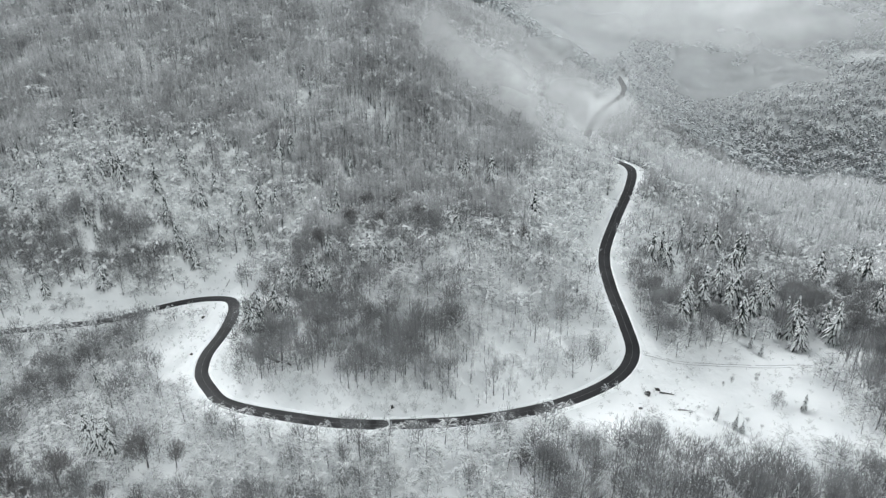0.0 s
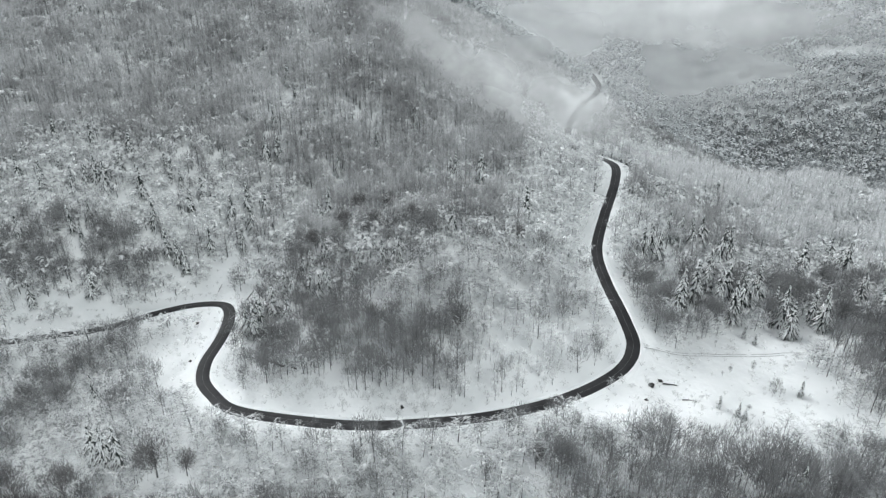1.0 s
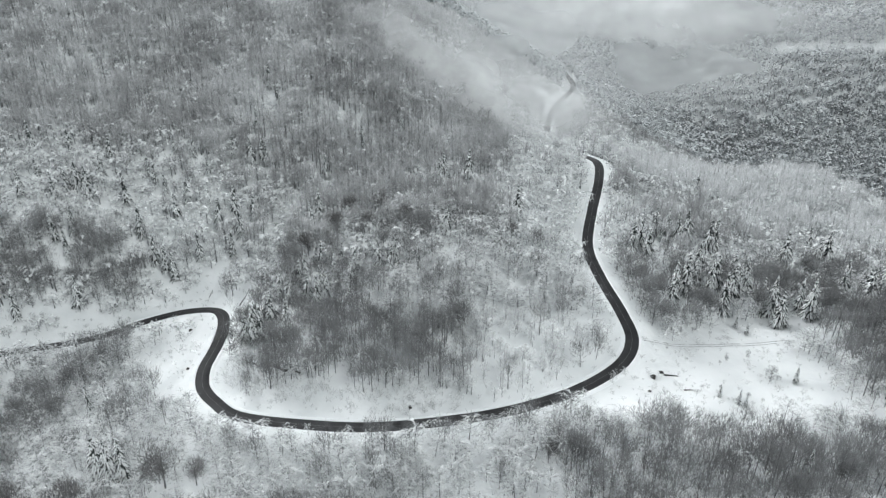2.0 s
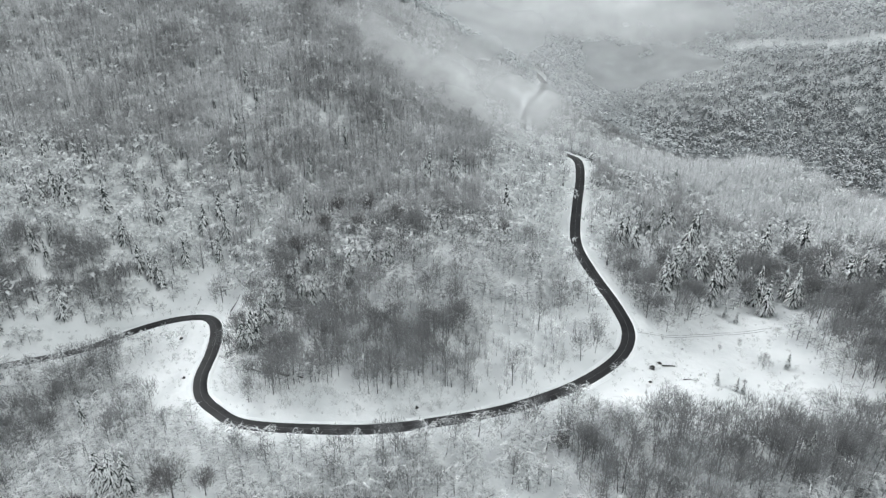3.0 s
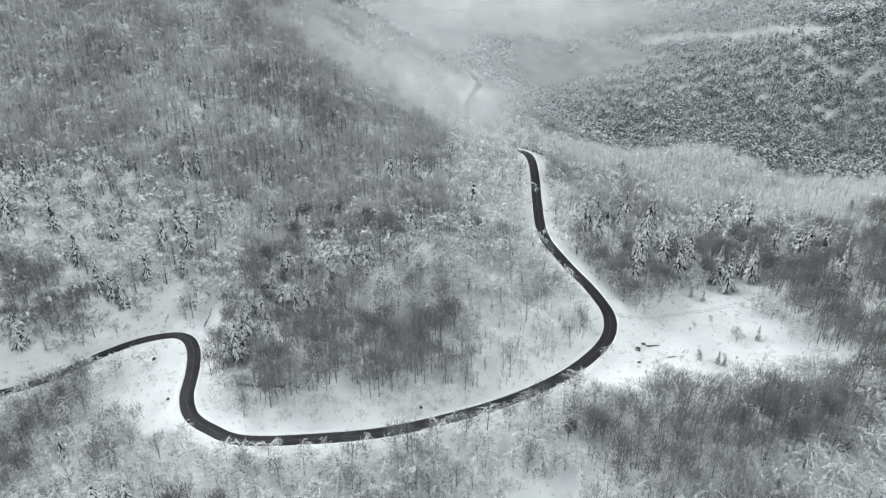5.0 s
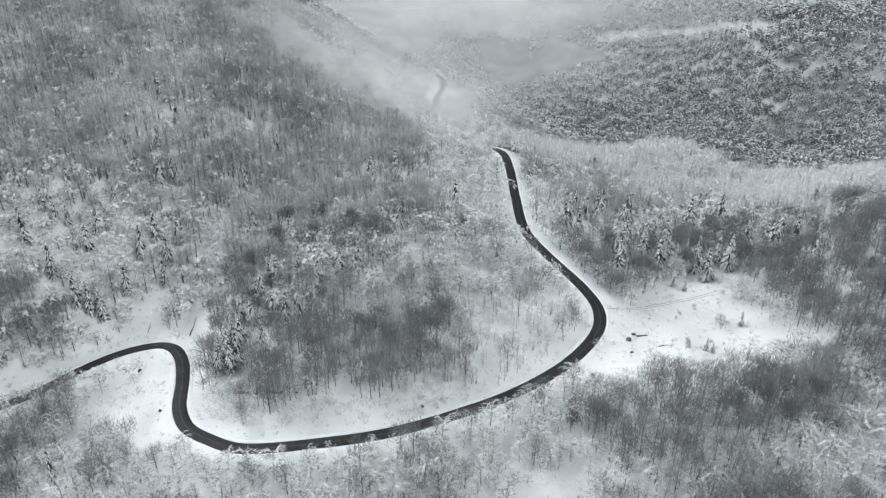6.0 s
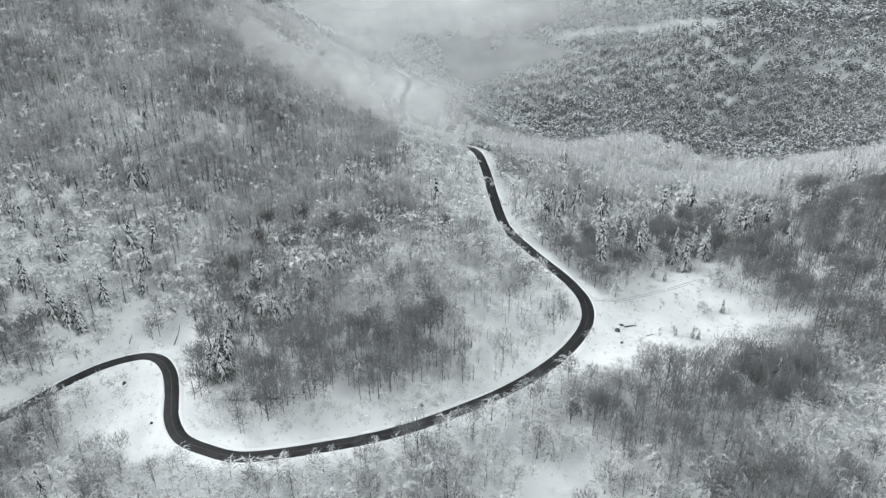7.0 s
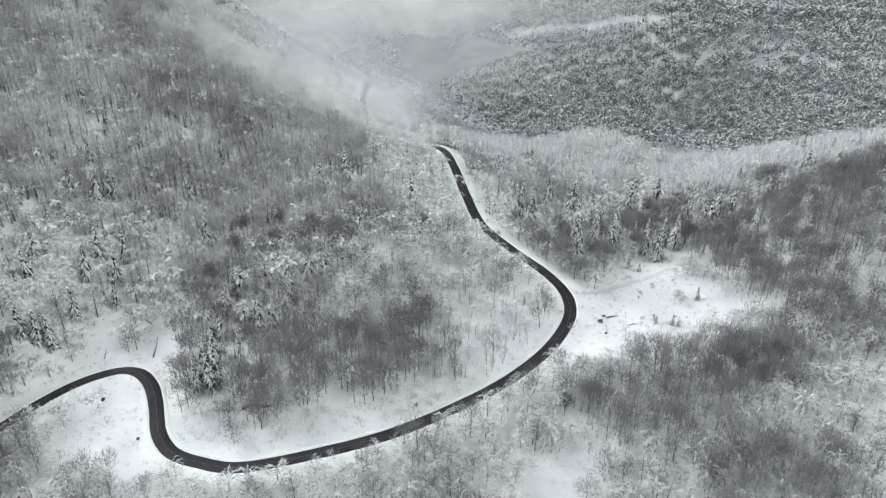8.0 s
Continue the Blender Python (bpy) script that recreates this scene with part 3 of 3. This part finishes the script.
x, y, rng = scatter(-400, 560, 70, 620, 3.6, 1)
ok = in_country(x, y) & off_spruces(x, y, 7.0)
x, y = x[ok], y[ok]
gap, _, side = road_gap(x, y)
open_snow, thin, dark, light = inside(x, y, MEADOWS), inside(x, y, THIN), inside(x, y, DARK, 0.45), inside(x, y, LIGHT, 0.45)
clump = smooth(0.0, 0.3, wave(x, y, 26, 41))
rimed = inside(x, y, RIMED, 0.45)
upper = smooth(360, 410, y) * (x < 60)
chance = dark * (0.55 + 0.25 * clump) + (1 - dark) * (0.08 + 0.42 * clump + 0.45 * upper) * (1 - 0.85 * light) - 0.3 * thin
chance = np.clip(np.maximum(chance, 0.42 * rimed), 0.012, 0.8)
hidden = (y > 462) & (y < 568) | (y > 640)
keep = (gap > np.where(hidden, 4.2, 9 + 2.5 * wave(x, y, 12, 44))) & (rng.random(len(x)) > open_snow) & (rng.random(len(x)) < chance)
x, y, rimed = x[keep], y[keep], rimed[keep]
tall = rng.uniform(0.75, 1.2, len(x))
wide = tall * rng.uniform(0.85, 1.2, len(x))
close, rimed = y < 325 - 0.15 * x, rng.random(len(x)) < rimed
# saplings between the spruces of the knoll and along the wood's lower hem
twin = np.random.default_rng(31)
kx, ky = (np.repeat([p[k] for p in KNOLL], 7) + twin.uniform(-7, 7, 7 * len(KNOLL)) - (2, 3)[k] for k in (0, 1))
a, q = np.radians(twin.uniform(190, 325, 120)), twin.uniform(0.85, 1.12, 120)
u, v = np.cos(a) * 54 * q, np.sin(a) * 26 * q
kx, ky = np.r_[kx, -44 + u * 0.94 + v * 0.34], np.r_[ky, 245 - u * 0.34 + v * 0.94]
clear = (road_gap(kx, ky)[0] > 9) & (inside(kx, ky, MEADOWS) < 0.5) & ((ky > 262) | (kx > -56))
kx, ky = kx[clear], ky[clear]
x, y, rimed, close = np.r_[x, kx], np.r_[y, ky], np.r_[rimed, kx > 999], np.r_[close, kx < 999]
tall, wide = np.r_[tall, twin.uniform(0.3, 0.52, len(kx))], np.r_[wide, twin.uniform(0.55, 0.8, len(kx))]
# grey bushes on the open field
BUSHES = np.array([(128, 207, 2.3), (130, 210, 1.9), (126, 205, 1.5), (129, 205, 1.7), (127, 209, 1.8), (116, 221, 1.1), (117, 223, 0.9), (128, 225, 1.2), (127, 223, 1.0), (112, 219, 0.9), (104, 203, 0.8), (98, 222, 0.8), (140, 222, 1.0), (93, 230, 0.7), (104, 241, 1.0), (111, 243, 1.1), (119, 242, 0.9), (96, 203, 0.9), (92, 199, 1.1), (112, 196, 1.0), (116, 193, 0.9)])
x, y, rimed, close = np.r_[x, BUSHES[:, 0]], np.r_[y, BUSHES[:, 1]], np.r_[rimed, BUSHES[:, 0] > 999], np.r_[close, BUSHES[:, 0] < 999]
tall, wide = np.r_[tall, BUSHES[:, 2] * 0.2], np.r_[wide, BUSHES[:, 2] * 0.24]
# pale saplings of the thin wood inside the bend
u, v = np.sqrt(twin.random(120)), twin.uniform(0, 2 * math.pi, 120)
kx, ky = 36 + 46 * u * np.cos(v), 233 + 24 * u * np.sin(v) + 6 * u * np.cos(v)
clear = road_gap(kx, ky)[0] > 8
kx, ky = kx[clear], ky[clear]
x, y, rimed, close = np.r_[x, kx], np.r_[y, ky], np.r_[rimed, kx < 999], np.r_[close, kx < 999]
tall, wide = np.r_[tall, twin.uniform(0.3, 0.62, len(kx))], np.r_[wide, twin.uniform(0.35, 0.6, len(kx))]
sel = close & ~rimed
grow("bare_tree", [bare_tree(s, spread=1.0 + 0.07 * s, fork=0.4 + 0.03 * s, twigs=280, bole=0.2, skirt=26) for s in range(5)], PAINTS["bare"], x[sel], y[sel], rng, wide[sel], tall[sel],
     "slender leafless beech with a dome of fine grey twigs on snow", ("bare_woods", "dense leafless grey beech woods below the road bends"), "tree", "leafless trees by the road", 290, (62, 156))
for paint, sel, many in (("upper_bare", ~close & ~rimed, ("upper_bare_woods", "leafless grey beech woods on the upper slopes, paled as if by haze")), ("upper_rimed", rimed, ("rimed_woods", "pale rimed beech woods on the spur and the crest"))):
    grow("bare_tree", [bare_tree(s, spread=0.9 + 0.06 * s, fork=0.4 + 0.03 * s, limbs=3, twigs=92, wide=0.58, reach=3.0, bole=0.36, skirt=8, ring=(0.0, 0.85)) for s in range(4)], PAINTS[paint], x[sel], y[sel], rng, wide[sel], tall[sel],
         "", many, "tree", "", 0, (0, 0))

# round-headed trees that stand alone
first = None
for k, (ax, ay, size) in enumerate(LONE):
    m = placed(ax, ay, float(land([ax], [ay])[0]), k * 1.7, (size, size))
    if first is None:
        first = thing("round_tree", bare_tree(90, spread=1.2, fork=0.2, limbs=22, twigs=900, wide=0.26, reach=1.8, tall=13.5, bole=0.26), PAINTS["round"],
                      "round-headed leafless tree with dense dark twigs", "tree", "lone round trees")
        first.matrix_basis = m
    else:
        copy_thing(first, m @ Matrix.Diagonal([1 / c for c in first.scale] + [1]))

x, y, rng = scatter(-400, 560, 70, 620, 4.0, 2)
ok = in_country(x, y) & off_spruces(x, y, 4.0)
x, y = x[ok], y[ok]
gap, _, side = road_gap(x, y)
open_snow, thin, dark = inside(x, y, MEADOWS), inside(x, y, THIN), inside(x, y, DARK, 0.5)
verge = 6.2 + 1.6 * wave(x, y, 12, 44) - 2.0 * ((side > 0) & (x > -100) & (x < 62) & (y < 225)) - 1.2 * ((x < -150) & (y < 304)) + 1.6 * (y > 240) * (x > 0) - 3.6 * ((y > 272) & (y < 296) & (x > 60) & (x < 82)) - 3.5 * ((y > 462) & (y < 568))
keep = (gap > verge) & (rng.random(len(x)) > open_snow) & (rng.random(len(x)) > 0.7 * thin)
keep &= rng.random(len(x)) > dark * (0.5 - 0.4 * smooth(290, 330, y)) + 0.03
x, y, gap, thin, dark = x[keep], y[keep], gap[keep], thin[keep], dark[keep]
low = (rng.random(len(x)) < 0.12 + 0.4 * thin + 0.5 * dark * (y < 300)) | ((gap < 9.5) & ((x > -150) | (y > 304)))
close = near(x, y)
px, py = x[low], y[low]
tall = rng.uniform(0.6, 1.4, len(px))
hem = np.random.default_rng(77)
a, q = np.radians(hem.uniform(185, 350, 240)), hem.uniform(0.8, 1.2, 240)
u, v = np.cos(a) * 52 * q, np.sin(a) * 25 * q
px, py = np.r_[px, -44 + u * 0.94 + v * 0.34], np.r_[py, 245 - u * 0.34 + v * 0.94]
far_enough = road_gap(px, py)[0] > 6
px, py = px[far_enough | (np.arange(len(px)) < len(px) - 240)], py[far_enough | (np.arange(len(py)) < len(py) - 240)]
tall = np.r_[tall, hem.uniform(0.6, 1.3, 240)][:len(px)]
grow("shrub", [shrub(s) for s in range(40, 44)], PAINTS["frosted"], px, py, rng, tall * rng.uniform(0.9, 1.3, len(px)), tall,
     "low leafless bush covered with fresh snow", ("undergrowth", "snowy undergrowth of low leafless bushes"), "bush", "snowy bushes by the road", 250, (0, 205))
for fine in (True, False):
    sel = ~low & (close == fine) & (rng.random(len(x)) < (0.95 if fine else 0.95 - 0.55 * smooth(330, 390, y) * (x < 60) * (1 - inside(x, y, WHITE + RIMED + [(-185, 385, 100, 45, 5)]))))
    px, py = x[sel], y[sel]
    tall = rng.uniform(0.6, 1.4, len(px)) ** 1.2
    wide = tall * rng.uniform(0.95, 1.4, len(px)) * (1.15 if fine else 1.55)
    if fine:
        edge = np.array([(ax, 198.6 + 0.004 * ax * ax + 1.2 * math.sin(ax * 1.7), 0.5 + 0.16 * math.sin(ax * 2.3)) for ax in range(-19, 31, 3)] + [(45, 205, 0.6), (49, 207, 0.55), (64, 214.5, 0.6), (69, 217, 0.5), (-76, 212.5, 0.5), (-60, 206.5, 0.5), (-44, 202.5, 0.55)])
        px, py, tall, wide = np.r_[px, edge[:, 0]], np.r_[py, edge[:, 1]], np.r_[tall, edge[:, 2]], np.r_[wide, edge[:, 2] * 1.2]
        grow("frosted_tree", [frosted_tree(s) for s in range(20, 26)], PAINTS["frosted"], px, py, rng, wide, tall,
             "young leafless tree with branches bent under white snow", ("frosted_woods", "young woods white with snow on every branch"), "tree", "snow-laden young trees", 290, (-20, 170))
    else:
        white = rng.random(len(px)) < 0.1 + 0.85 * inside(px, py, WHITE + RIMED)
        for paint, pale, shapes, many in (("upper_young", ~white, [billow_tree(s, twigs=24, caps=24) for s in range(25, 29)], ("young_woods", "young woods on the slopes with pillows of snow, twigs greyed as shade")),
                                          ("upper_frosted", white, [billow_tree(s, twigs=10, caps=34) for s in range(29, 33)], ("upper_frosted_woods", "white frosted young woods on the upper slopes, partly whitened for mist"))):
            grow("frosted_tree", shapes, PAINTS[paint], px[pale], py[pale], rng, wide[pale], tall[pale], "", many, "tree", "", 0, (0, 0))

# dry weeds and tiny bushes that stick out of the open snow
x, y, rng = scatter(-230, 190, 150, 350, 3.1, 4)
gap, _, _ = road_gap(x, y)
ok = in_country(x, y) & (gap > 4.6) & (np.maximum(inside(x, y, MEADOWS), inside(x, y, THIN)) > 0.3) & (rng.random(len(x)) < 0.42 + 0.4 * wave(x, y, 16, 47))
x, y = x[ok], y[ok]
tall = rng.uniform(0.2, 0.7, len(x))
joined("dry_weeds", [shrub(s, stems=10, twigs=4) for s in range(44, 47)], PAINTS["frosted"], x, y, land(x, y), rng.uniform(0, 6.28, len(x)), tall * rng.uniform(0.9, 2.0, len(x)), tall,
       rng.integers(0, 3, len(x)), "dry weeds and small bushes poking out of the snow", "weeds")

# woods of the slopes beyond
for far, step in ((False, 7.4), (True, 11.5)):
    x, y, rng = scatter(-420, 1600, 250, 1500, step, 3)
    r = np.hypot(x, y)
    view = (x > -0.5 * y - 95) & (y > 0.43 * (x + 125) - 6) & (r > (980 if far else 636)) & (r < (1550 if far else 980))
    x, y = x[view], y[view]
    gap, _, _ = road_gap(x, y)
    strip = y - np.interp(x, (462, 509, 562, 610, 652, 736), (784, 774, 763, 751, 747, 752))
    keep = (gap > 8) & (wave(x, y, 60, 61) < 0.9) & ~((strip > -11) & (strip < 4) & (x > 455) & (x < 740))
    x, y = x[keep], y[keep]
    tall = rng.uniform(0.8, 1.35, len(x)) * (1.3 if far else 1.0)
    # more snow uphill and westward, which also imitates the mist paling that side
    snowy = np.clip(np.rint(2.0 + land(x, y) / 13 - (x - 430) / 75 + 0.8 * wave(x, y, 70, 63) + rng.normal(0, 0.5, len(x))), 0, 4).astype(int)
    joined("distant_woods", [far_tree(s, (0.15, 0.5, 0.85, 1.15, 1.5)[s]) for s in range(5)], PAINTS["far"], x, y, land(x, y), rng.uniform(0, 6.28, len(x)), tall * rng.uniform(1.15, 1.55, len(x)) * (1.15 if far else 1.0), tall,
           snowy, "snow-dusted woods on the far side of the valley in hazed colours", "woods")

small = [(136, 203, 0.5), (106, 193, 0.42), (108, 191, 0.35), (101, 198, 0.3), (103, 201, 0.26), (135, 248, 0.42), (137, 242, 0.38), (105, 149, 0.9)]
spruce_x, spruce_y = np.r_[spruce_x, [p[0] for p in small]], np.r_[spruce_y, [p[1] for p in small]]
tall = np.r_[[1.2 - 0.38 * min(1, max(0, (p[1] - 266) / 30)) for p in KNOLL] * rng.uniform(0.9, 1.15, len(KNOLL)), rng.uniform(1.1, 1.5, len(EAST)), rng.uniform(0.95, 1.3, len(WEST) + len(HILL)), rng.uniform(0.75, 1.1, len(spruce_x) - len(SPRUCES))]
tall[-len(small):] = [p[2] for p in small]
tall = np.where(np.hypot(spruce_x + 134, spruce_y - 206) < 9, 1.3, tall)
grow("spruce", [spruce(s, wide=2.6 + 0.35 * (s - 60)) for s in range(60, 64)], PAINTS["spruce"], spruce_x, spruce_y, rng, tall * rng.uniform(0.85, 1.1, len(tall)), tall,
     "dark green spruce with snow on its drooping boughs", ("spruces", "snowy spruces"), "tree", "spruces on the slopes", 300, (0, 250))



# ---- stones, logs and a farm track ----
def lump(seed, size, mat, name, label, category, at, turn=0.0, sink=0.35):
    """A rough stone half sunk in the snow."""
    rng = random.Random(seed)
    bm = bmesh.new()
    bmesh.ops.create_icosphere(bm, subdivisions=2, radius=1.0)
    for v in bm.verts:
        k = 1 + 0.75 * noise.noise(v.co * 1.6 + Vector((seed * 3.1, 0, 0)))
        v.co = Vector((v.co.x * size[0] * k, v.co.y * size[1] * k, max(-0.5, v.co.z) * size[2] * k))
    me = bpy.data.meshes.new(name)
    bm.to_mesh(me)
    bm.free()
    me.materials.append(mat)
    ob = new(name, me)
    ob.matrix_basis = pose(at[0], at[1], float(land([at[0]], [at[1]])[0]) + size[2] * sink, 0, 0, turn)
    return tagged(ob, label, category)


def log(seed, at, turn, length, radius):
    """A fallen stem with broken stubs, snow along its back."""
    s = Shape(seed)
    r = s.rng
    xs = np.linspace(0, length, 6)
    pts = [np.array((x, 0.25 * math.sin(x * 0.6 + seed), 0.0)) for x in xs]
    top = new("fallen_log")
    for a, b, r0, r1 in zip(pts[:-1], pts[1:], np.linspace(radius, radius * 0.45, 6)[:-1], np.linspace(radius, radius * 0.45, 6)[1:]):
        for k in range(6):
            p, q = 2 * math.pi * k / 6, 2 * math.pi * (k + 1) / 6
            c0, c1 = np.array((0, math.cos(p), math.sin(p))), np.array((0, math.cos(q), math.sin(q)))
            s.tri("trunk", a + c0 * r0, b + c0 * r1, b + c1 * r1)
            s.tri("trunk", a + c0 * r0, b + c1 * r1, a + c1 * r0)
    for k in range(5):
        p = pts[1 + k % 4]
        s.blade("stub_%d" % k, p, p + (r.uniform(-0.5, 1), r.normal(0, 0.9), r.uniform(0.4, 1.3)), 0.14, 0.03)
    shape = s.arrays()
    part("stem", shape["trunk"], EARTH, top)
    for k in range(5):
        part("branch_stub", shape["stub_%d" % k], EARTH, top)
    c, d = math.cos(radians(turn)), math.sin(radians(turn))
    z0, z1 = land([at[0], at[0] + c * length], [at[1], at[1] + d * length])
    top.matrix_basis = pose(at[0], at[1], float(z0) + radius * 0.6, 0, -math.degrees(math.atan2(z1 - z0, length)), turn)
    return tagged(top, "dark fallen tree trunk lying on the snow", "log", "fallen trunks")


log(1, (-102, 313), 62, 11, 0.32)
log(2, (-121, 329), 70, 5, 0.2)
log(3, (-124, 322), 50, 3, 0.22)
log(4, (-98, 331), 110, 6, 0.3)
log(5, (85, 214), -20, 5.5, 0.4)
log(6, (89, 203.5), -12, 4, 0.25)
log(7, (-2, 170), 10, 3.5, 0.25)
for k, (sx, sy, a, b, h) in enumerate([(80.3, 213, 1.3, 1.1, 0.9), (84.5, 215.5, 1.2, 0.6, 0.6), (75, 204, 0.9, 0.6, 0.5), (117, 137, 2.6, 1.6, 1.7), (114, 136, 1.3, 1.1, 1.1), (65, 119, 2.0, 1.1, 1.0),
                                       (-126, 303, 1.0, 0.7, 0.8), (-88.5, 255, 1.3, 0.7, 0.6), (-79.5, 247, 1.1, 0.5, 0.5), (-71, 241, 1.0, 0.5, 0.5), (-118, 263, 0.8, 0.6, 0.5), (-20, 212.5, 0.7, 0.6, 1.0)]):
    lump(k, (a, b, h), EARTH, "rock", "dark bare rock sticking out of the snow", "rock", (sx, sy), -35 + 7 * k)

for k, leg in enumerate([[(-89, 255.5), (-86, 252.5), (-82.5, 249.5)], [(-80, 248), (-76, 246), (-73, 242.8), (-70, 241)], [(-67, 239.5), (-64.5, 237.5)]]):
    foot = spline(leg, 8)
    foot = np.c_[foot, land(foot[:, 0], foot[:, 1])]
    tagged(ribbon("earth_bank", foot, 0.4, [(0.5, -0.3), (0.25, 0.15), (-0.1, 0.35), (-0.6, 0.1)], EARTH, ragged=0.5, seed=50 + k), "dark bare earth bank at the foot of the wood", "bank", kind="structure")

bed = spline([(83, 237), (92, 234), (102, 232.8), (114.5, 233.4), (127, 234), (146, 232.8), (153.5, 230.3)], 10)
bed = np.c_[bed, land(bed[:, 0], bed[:, 1])]
track = new("farm_track")
tagged(track, "pair of faint wheel ruts across the snowy field", "track", kind="structure")
for off in (-0.8, 0.8):
    ribbon("wheel_rut", bed, 0.7, [(off - 0.17, 0.10), (off, 0.07), (off + 0.17, 0.10)], RUT, track, ragged=0.1, seed=33)

cutting = spline([(176, 797), (190, 783), (207, 764), (227, 750), (243, 744)], 10)
cutting = np.c_[cutting, land(cutting[:, 0], cutting[:, 1])]
tagged(ribbon("bank", cutting, 3, [(2.5, -1.5), (1.0, 2.4), (-0.8, 5.2), (-3.0, 5.0)], EARTH, ragged=0.6, seed=35), "dark bare earth bank above the far valley road", "bank", kind="structure")

# ---- mist ----
def mist_material(name, density, size):
    """Thin cloud: scatters light where it is dense, clear towards its rim."""
    m = bpy.data.materials.new(name)
    m.use_nodes = True
    n, l = m.node_tree.nodes, m.node_tree.links
    n.remove(n["Principled BSDF"])
    place, geo = n.new("ShaderNodeTexCoord"), n.new("ShaderNodeNewGeometry")
    ball = n.new("ShaderNodeTexGradient")
    ball.gradient_type = "SPHERICAL"
    l.new(place.outputs["Object"], ball.inputs["Vector"])
    tex = n.new("ShaderNodeTexNoise")
    tex.inputs["Scale"].default_value, tex.inputs["Detail"].default_value, tex.inputs["Roughness"].default_value = 1 / size, 5, 0.5
    l.new(geo.outputs["Position"], tex.inputs["Vector"])
    puff, rim = n.new("ShaderNodeMapRange"), n.new("ShaderNodeMapRange")
    puff.inputs["From Min"].default_value, puff.inputs["From Max"].default_value = 0.25, 0.65
    puff.inputs["To Min"].default_value = 0.3
    l.new(tex.outputs["Fac"], puff.inputs["Value"])
    rim.interpolation_type = "SMOOTHSTEP"
    rim.inputs["From Max"].default_value, rim.inputs["To Max"].default_value = 0.75, density
    l.new(ball.outputs["Fac"], rim.inputs["Value"])
    mul = n.new("ShaderNodeMath")
    mul.operation = "MULTIPLY"
    l.new(puff.outputs["Result"], mul.inputs[0])
    l.new(rim.outputs["Result"], mul.inputs[1])
    mix, clear, white, thru, both = (n.new("ShaderNode" + k) for k in ("MixShader", "BsdfTransparent", "BsdfDiffuse", "BsdfTranslucent", "MixShader"))
    white.inputs["Color"].default_value = thru.inputs["Color"].default_value = (0.92, 0.93, 0.93, 1)
    both.inputs["Fac"].default_value = 0.25
    l.new(white.outputs[0], both.inputs[1])
    l.new(thru.outputs[0], both.inputs[2])
    l.new(mul.outputs[0], mix.inputs["Fac"])
    l.new(clear.outputs[0], mix.inputs[1])
    l.new(both.outputs[0], mix.inputs[2])
    l.new(mix.outputs[0], n["Material Output"].inputs["Surface"])
    return m


def mist(centre, reach, turn, slope, density, size, label, lean=50):
    """A billowing veil of mist; turn: compass turn, slope: degrees by which it falls to the right, lean: degrees it lies back."""
    u, v = np.meshgrid(np.linspace(-1, 1, 28), np.linspace(-1, 1, 28))
    u, v = u.ravel(), v.ravel()
    w = 0.22 * wave(u + centre[0], v + centre[1], 0.8, 71) - 0.2 * (u * u)
    i = np.arange(28 * 28).reshape(28, 28)
    q = np.stack([i[:-1, :-1], i[:-1, 1:], i[1:, 1:], i[1:, :-1]], -1).reshape(-1, 4)
    ob = new("mist", raw_mesh("mist", np.c_[u, w, v], q, [mist_material("mist", density, size)], flat=False))
    ob.matrix_basis = pose(*centre, 0, 0, turn) @ pose(0, 0, 0, -lean, 0, 0) @ pose(0, 0, 0, 0, slope, 0) @ Matrix.Diagonal((reach[0], reach[1] * 0.5, reach[1], 1))
    return tagged(ob, label, "mist", kind="stuff")


mist((28, 482, 90), (115, 44), -8, 38, 0.5, 30, "thin white mist drifting down over the wooded shoulder")
mist((95, 545, 72), (115, 60), -12, 28, 0.42, 40, "thin white mist drifting behind the wooded shoulder")
mist((95, 470, 64), (75, 36), -12, 25, 0.38, 30, "thin white mist drifting above the road")
mist((34, 466, 80), (130, 46), -8, 36, 0.42, 30, "thin white mist drifting along the crest of the wood")
mist((300, 880, 75), (310, 105), -20, 0, 0.75, 80, "bank of low white cloud lying in the valley")
mist((390, 960, 95), (300, 90), -20, 0, 0.8, 90, "bank of low white cloud lying in the valley")
mist((430, 830, 62), (320, 110), -28, -5, 0.38, 70, "faint white haze in front of the far slope")
mist((205, 690, 68), (310, 110), -14, 6, 0.4, 90, "faint white haze over the head of the valley")
